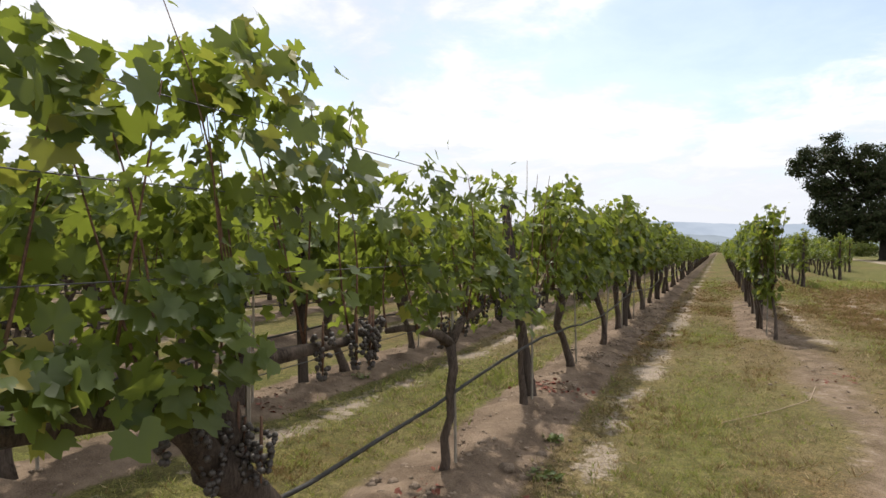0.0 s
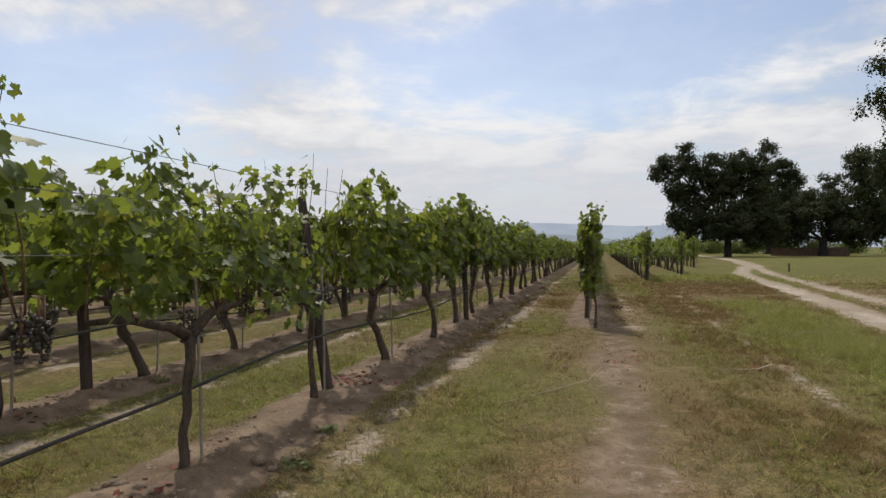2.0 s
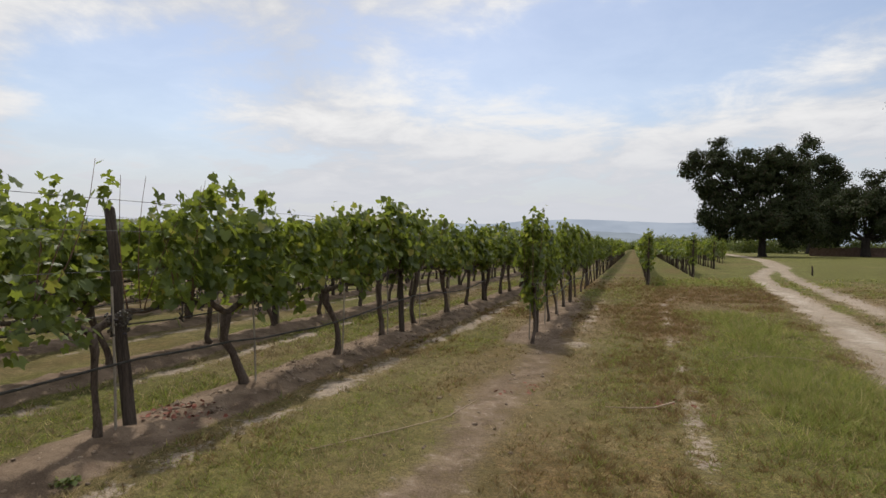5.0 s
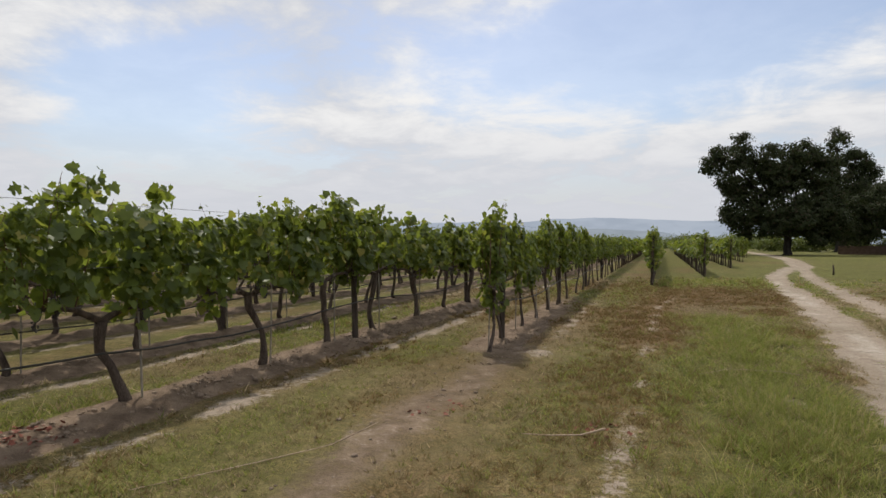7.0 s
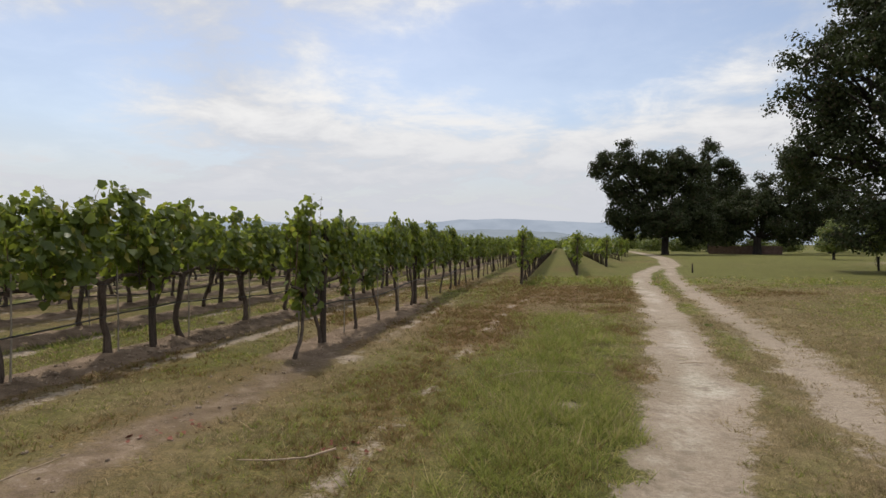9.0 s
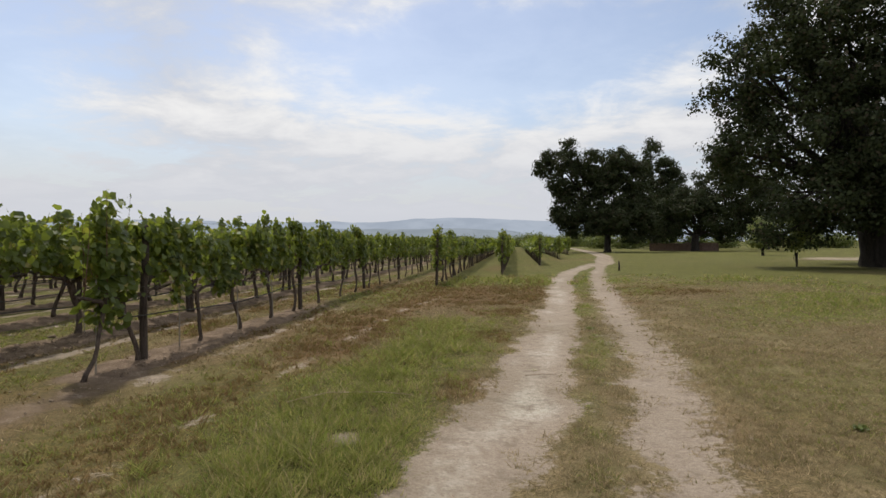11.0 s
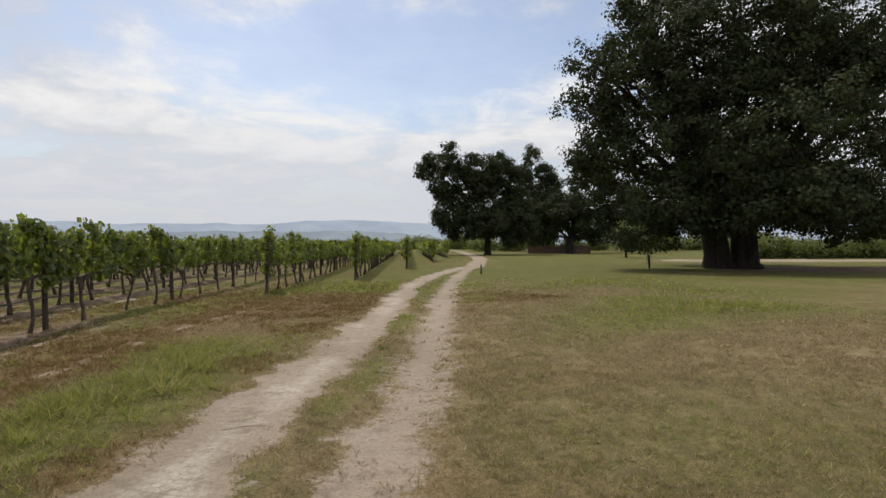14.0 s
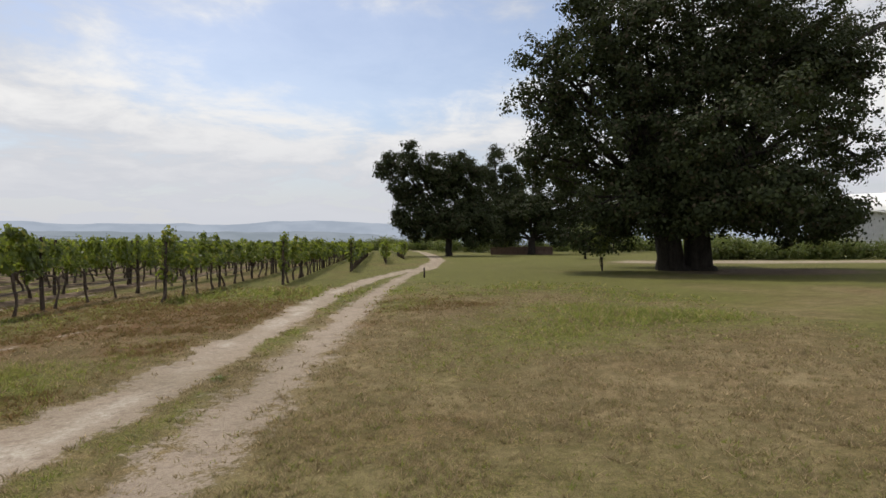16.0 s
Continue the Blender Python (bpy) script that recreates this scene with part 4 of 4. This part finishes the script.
# ---- shed and wall ----
def build_shed(x, y, turn, R, wall, length, flat):
    root = new("arched_shed")
    root.matrix_basis = pose(x, y, 0, 0, 0, turn)
    tagged(root, "white arched-roof farm shed with pale grey end wall", "shed")
    n = 20
    arc = [(R * math.cos(math.pi - math.pi * k / n), wall + flat * R * math.sin(math.pi * k / n)) for k in range(n + 1)]
    verts = [(x, 0, z) for x, z in arc] + [(R, 0, 0), (-R, 0, 0)]
    part("end_wall", mesh_of("end_wall", verts + [(x, 0.15, z) for x, y, z in verts], [tuple(range(n + 3)), tuple(range(n + 3, 2 * n + 6))[::-1]], SHED_WALL), root, "pale grey sheet end wall")
    for i in range(12):
        x0 = -R + 0.1 + i * (2 * R - 0.2) / 12
        top = wall + flat * R * math.sqrt(max(0.0, 1 - ((x0 + 0.1) / R) ** 2)) - 0.15
        bm = bmesh.new()
        bmesh.ops.create_cube(bm, size=1, matrix=Matrix.Translation((x0 + 0.06, -0.03, top / 2)) @ Matrix.Diagonal((0.08, 0.06, top, 1)))
        me = bpy.data.meshes.new("wall_rib")
        bm.to_mesh(me)
        bm.free()
        me.materials.append(SHED_WALL)
        part("wall_rib", me, root)
    for name, grow, y0, y1, mat in (("roof", 1.0, -0.25, length, SHED_ROOF), ("roof_rim", 1.03, -0.5, -0.22, SHED_ROOF)):
        v, f = [], []
        for k in range(n + 1):
            x, z = arc[k]
            for yy in (y0, y1):
                for t in (0.0, 0.12):
                    v.append((x * (grow + t / R), yy, wall + (z - wall) * grow + t))
        for k in range(n):
            a, b = k * 4, k * 4 + 4
            f += [(a, b, b + 2, a + 2), (a + 1, a + 3, b + 3, b + 1), (a, a + 1, b + 1, b), (a + 2, b + 2, b + 3, a + 3)]
        part(name, mesh_of(name, v, f, mat, True), root, "white curved metal roof")
    for x in (-R, R):
        v = [(x, 0, 0), (x, length, 0), (x, length, wall), (x, 0, wall), (x * 0.97, 0, 0), (x * 0.97, length, 0), (x * 0.97, length, wall), (x * 0.97, 0, wall)]
        part("side_wall", mesh_of("side_wall", v, [(0, 1, 2, 3), (4, 7, 6, 5), (0, 3, 7, 4), (3, 2, 6, 7), (1, 5, 6, 2)], SHED_WALL), root)


def build_wall():
    rng = np.random.default_rng(61)
    v, f = [], []
    a, b = Vector((27.0, 92.0, 0)), Vector((36.5, 88.0, 0))
    side = Vector((0.2, 0.45, 0)) * 0.5
    n = 16
    for i in range(n + 1):
        p = a.lerp(b, i / n)
        h = 1.25 + rng.normal(0, 0.04)
        for q, z in ((p - side, -0.1), (p - side, h), (p + side, h), (p + side, -0.1)):
            v.append((q.x, q.y, z))
        if i:
            o = i * 4
            f += [(o - 4, o, o + 1, o - 3), (o - 3, o + 1, o + 2, o - 2), (o - 2, o + 2, o + 3, o - 1)]
    f += [(0, 1, 2, 3), (n * 4 + 3, n * 4 + 2, n * 4 + 1, n * 4)]
    tagged(new("garden_wall", mesh_of("garden_wall", v, f, BRICK_WALL)), "low weathered brown wall beneath the far trees", "wall")


build_shed(63.5, 57.0, -46, 3.3, 3.9, 6.0, 0.37)
build_shed(70.2, 69.1, -139, 6.0, 5.4, 30.0, 0.42)
build_wall()


# ---- things on the ground ----
def rod(name, label, category, pts, radii, mat, group=""):
    pts = [(x, y, z + ground_height(x, y)) for x, y, z in pts]
    v, f = tube(pts, radii, 6, 0.1)
    return tagged(new(name, mesh_of(name, v, f, mat, True)), label, category, group)


rod("marker_peg", "short dark wooden peg beside the dirt track", "peg", [(10.44, 25.5, -0.1), (10.45, 25.5, 0.25), (10.43, 25.5, 0.5)], (0.045, 0.042, 0.035), POST_WOOD)
rod("dry_branch", "bare pale reddish cane lying in the grass", "branch", [(1.32, -3.75, 0.03), (1.55, -3.72, 0.035), (1.76, -3.6, 0.03), (1.94, -3.5, 0.07)], (0.004, 0.006, 0.007, 0.008), TWIG)
rod("dry_branch", "thin dry vine cane lying across the ground", "branch", [(-0.75, -5.6, 0.012), (-0.3, -5.0, 0.02), (0.0, -4.45, 0.012), (0.12, -3.9, 0.03)], (0.003, 0.004, 0.004, 0.003), TWIG)

rod("dry_branch", "short grey twig lying on the dirt track", "branch", [(5.02, 0.68, 0.01), (5.2, 0.74, 0.02), (5.4, 0.78, 0.012)], (0.004, 0.006, 0.003), TWIG)
rod("dry_branch", "long thin pale cane lying in green grass", "branch", [(2.75, -1.0, 0.05), (3.1, -0.85, 0.1), (3.6, -0.72, 0.09), (3.9, -0.62, 0.04)], (0.003, 0.004, 0.004, 0.003), TWIG)


def weed_plant(x, y, r, seed):
    rng = np.random.default_rng(seed)
    n = 60
    a = rng.uniform(0, 6.28, n)
    d = r * np.sqrt(rng.random(n))
    pos = np.stack([d * np.cos(a), d * np.sin(a), rng.uniform(0.005, 0.5 * r, n)], 1)
    v, f = leaf_cloud(pos, np.tile((0, 0, 1.0), (n, 1)), rng.uniform(0.02, 0.05, n), KITE, rng, -0.2)
    ob = new("weed_plant", fast_mesh("weed_plant", v, f, SHRUB_LEAF))
    ob.location = (x, y, ground_height(x, y))
    tagged(ob, "small low green weed in dry grass", "weed", "low weeds")


for i, (x, y, r) in enumerate(((7.67, -1.2, 0.05), (6.25, 4.4, 0.09), (-1.75, -7.3, 0.1), (-1.9, -6.6, 0.07), (-4.3, -5.6, 0.1))):
    weed_plant(x, y, r, 90 + i)


def strew():
    """Soil clods along the rows and the bare strips, and dead red leaves at the feet of vines."""
    rng = np.random.default_rng(71)
    base, faces = ICO
    shapes = []
    for k in range(6):
        v = base * (1 + rng.uniform(-0.3, 0.3, (12, 1))) * np.array((1, 1, 0.6))
        me = mesh_of("clod", [tuple(q) for q in v], faces, CLOD, True)
        shapes.append(me)
    spots = []
    while len(spots) < 300:
        rx = rng.choice((-2.3, -2.3, -2.3, 0.05, 0.2))
        y = rng.uniform(-9, 4) if rx < -1 else (rng.uniform(-5.5, 3) if rx < 0.1 else rng.uniform(-6, -0.3))
        spots.append((rx + rng.normal(0.1, 0.28), y))
    for x, y in spots:
        r = rng.uniform(0.012, 0.042 if x < -1 else 0.02) * (1.6 if rng.random() < 0.08 else 1)
        ob = new("soil_clod", shapes[rng.integers(6)])
        ob.matrix_basis = pose(x, y, ground_height(x, y) + r * 0.3, 0, 0, rng.random() * 360) @ Matrix.Scale(r, 4)
        tagged(ob, "grey-brown dry clod of tilled soil", "clod", "soil clods")
    n = 210
    c = np.array([(-2.15, -7.9), (-2.15, -5.35), (-2.1, -9.4), (-4.5, -6.9), (-2.35, -5.2), (1.88, -3.4), (0.45, -3.3)])[rng.integers(0, 7, n)]
    p = c + rng.normal(0, 0.16, (n, 2))
    z = zones(p[:, 0], p[:, 1])[4] + 0.012
    v, f = leaf_cloud(np.column_stack([p, z]), np.tile((0, 0, 1.0), (n, 1)), rng.uniform(0.025, 0.05, n), SIMPLE, rng, 0.0)
    tagged(new("dead_leaves", fast_mesh("dead_leaves", v, f, RED_LEAF)), "scattered dead reddish vine leaves on soil", "leaves", kind="stuff")


strew()


def crumble():
    """Fine soil crumbs on the tilled strips near the walk."""
    rng = np.random.default_rng(81)
    n = 2600
    rx = rng.choice((-2.3, -2.3, -2.3, 0.05, -4.58), n)
    y = np.where(rx < -1, rng.uniform(-10.5, 5, n), rng.uniform(-1, 8, n))
    x = rx + rng.normal(0.08, 0.24, n)
    z = zones(x, y)[4]
    r = rng.uniform(0.006, 0.02, n)
    base = ICO[0][None] * (1 + rng.uniform(-0.35, 0.35, (n, 12, 1))) * r[:, None, None] * np.array((1, 1, 0.65))
    v = base + np.stack([x, y, z + r * 0.25], 1)[:, None]
    f = np.array(ICO[1])[None] + (np.arange(n) * 12)[:, None, None]
    tagged(new("soil_crumbs", fast_mesh("soil_crumbs", v.reshape(-1, 3), f.reshape(-1, 3), CLOD)), "loose grey-brown soil crumbs under the vines", "soil", kind="stuff")


crumble()


# ---- grass ----
def blades(name, label, mat, x, y, height, width, rng):
    n = len(x)
    z = zones(x, y)[4] - 0.01
    a = rng.uniform(0, 2 * math.pi, n)
    lean = rng.normal(0, 0.75, (n, 2)) * height[:, None]
    v = np.empty((n, 3, 3))
    v[:, 0] = np.stack([x - np.cos(a) * width, y - np.sin(a) * width, z], 1)
    v[:, 1] = np.stack([x + np.cos(a) * width, y + np.sin(a) * width, z], 1)
    v[:, 2] = np.stack([x + lean[:, 0], y + lean[:, 1], z + height], 1)
    me = fast_mesh(name, v.reshape(-1, 3), np.arange(n * 3).reshape(n, 3), mat)
    tagged(new(name, me), label, "grass", kind="stuff")


def sow():
    rng = np.random.default_rng(41)
    n, per = 900000, 5
    x, y = rng.uniform(-5, 18, n), rng.uniform(-10.5, 22, n)
    a, b = np.array((-0.7, -10.8)), np.array((8.2, -2.8))
    s = np.clip(((x - a[0]) * (b - a)[0] + (y - a[1]) * (b - a)[1]) / (b - a).dot(b - a), 0, 1)
    d = np.hypot(x - a[0] - s * (b - a)[0], y - a[1] - s * (b - a)[1])
    keep = (rng.random(n) < np.minimum((3.4 / np.maximum(d, 0.1)) ** 1.5, 0.95) * (1 - step(y, 12, 22)) * (1 - step(x, 14, 18))) & (y > a[1] + s * (b - a)[1] + 0.3)
    x, y, d = x[keep], y[keep], d[keep]
    bare, soil, green, red, _ = zones(x, y)
    cover = np.clip(1 - 1.7 * bare - 1.25 * soil, 0.0, 1)
    u, v = 0.8 * x + 0.6 * y, 0.8 * y - 0.6 * x
    clump = step(lattice_noise(u, v, 13.0, 9) * 0.45 + lattice_noise(0.6 * x - 0.8 * y, u, 5.1, 12) * 0.3 + lattice_noise(v, u, 1.7, 10) * 0.25, 0.28, 0.72)
    ok = rng.random(len(x)) < cover * (0.35 + 0.65 * clump)
    x, y, green, d, clump, red = x[ok], y[ok], green[ok], d[ok], clump[ok], red[ok]
    # a tuft is one kind of grass, of one height
    lush = rng.random(len(x)) < step(green, 0.25, 0.9) * 0.9
    brown = ~lush & (rng.random(len(x)) < step(red, 0.3, 0.8))
    h = (0.036 + 0.012 * step(red, 0.4, 0.8) + 0.085 * step(green, 0.62, 0.9)) * rng.uniform(0.5, 1.5, len(x)) * (0.55 + 0.8 * clump)
    x, y, d, h, lush, brown = (np.repeat(q, per) for q in (x, y, d, h, lush, brown))
    far = np.maximum(1, d / 4.0)
    x, y = x + rng.normal(0, 0.011, len(x)) * far, y + rng.normal(0, 0.011, len(x)) * far
    h = h * rng.uniform(0.5, 1.25, len(x))
    w = rng.uniform(0.0024, 0.006, len(x)) * np.maximum(1, d / 3.4)
    straw = ~lush & ~brown
    k = 620
    cx, cy = rng.normal(3.5, 0.62, k), rng.uniform(-4.6, 5.4, k)
    cx[:60], cy[:60] = np.interp(np.linspace(1, 14, 60), RUT_Y, RUT_LEFT) + 0.62 + rng.normal(0, 0.12, 60), np.linspace(1, 14, 60) + rng.normal(0, 0.2, 60)
    cx[60:120], cy[60:120] = rng.normal(4.5, 0.35, 60), rng.normal(6.0, 0.9, 60)
    clear = zones(cx, cy)[0] < 0.22
    cx = np.where(clear, cx, cx - 0.9)
    tx, ty = np.repeat(cx, 22) + rng.normal(0, 0.035, k * 22), np.repeat(cy, 22) + rng.normal(0, 0.035, k * 22)
    th = np.repeat(rng.uniform(0.06, 0.2, k), 22) * rng.uniform(0.5, 1.2, k * 22)
    th[:60 * 22] *= 0.22
    th[60 * 22:120 * 22] *= 0.5
    blades("grass_tufts", "taller bright green grass tufts beside the dirt track", GREEN_BLADE, tx, ty, th, rng.uniform(0.002, 0.005, k * 22), rng)
    m = 16000
    ly = rng.uniform(-5, 14, m)
    lx = np.interp(ly, RUT_Y, RUT_LEFT) + rng.normal(0.7, 0.75, m)
    some = zones(lx, ly)[0] > 0.25
    blades("straw_litter", "trodden bits of dead grass lying on the dirt track", RUSSET_BLADE, lx[some], ly[some], rng.uniform(0.004, 0.016, some.sum()), rng.uniform(0.004, 0.012, some.sum()), rng)
    blades("dry_grass", "short dry straw-coloured mown grass", DRY_BLADE, x[straw], y[straw], h[straw], w[straw], rng)
    blades("russet_grass", "withered reddish-brown grass", RUSSET_BLADE, x[brown], y[brown], h[brown], w[brown], rng)
    blades("green_grass", "patchy low green grass", GREEN_BLADE, x[lush], y[lush], h[lush], w[lush], rng)


sow()
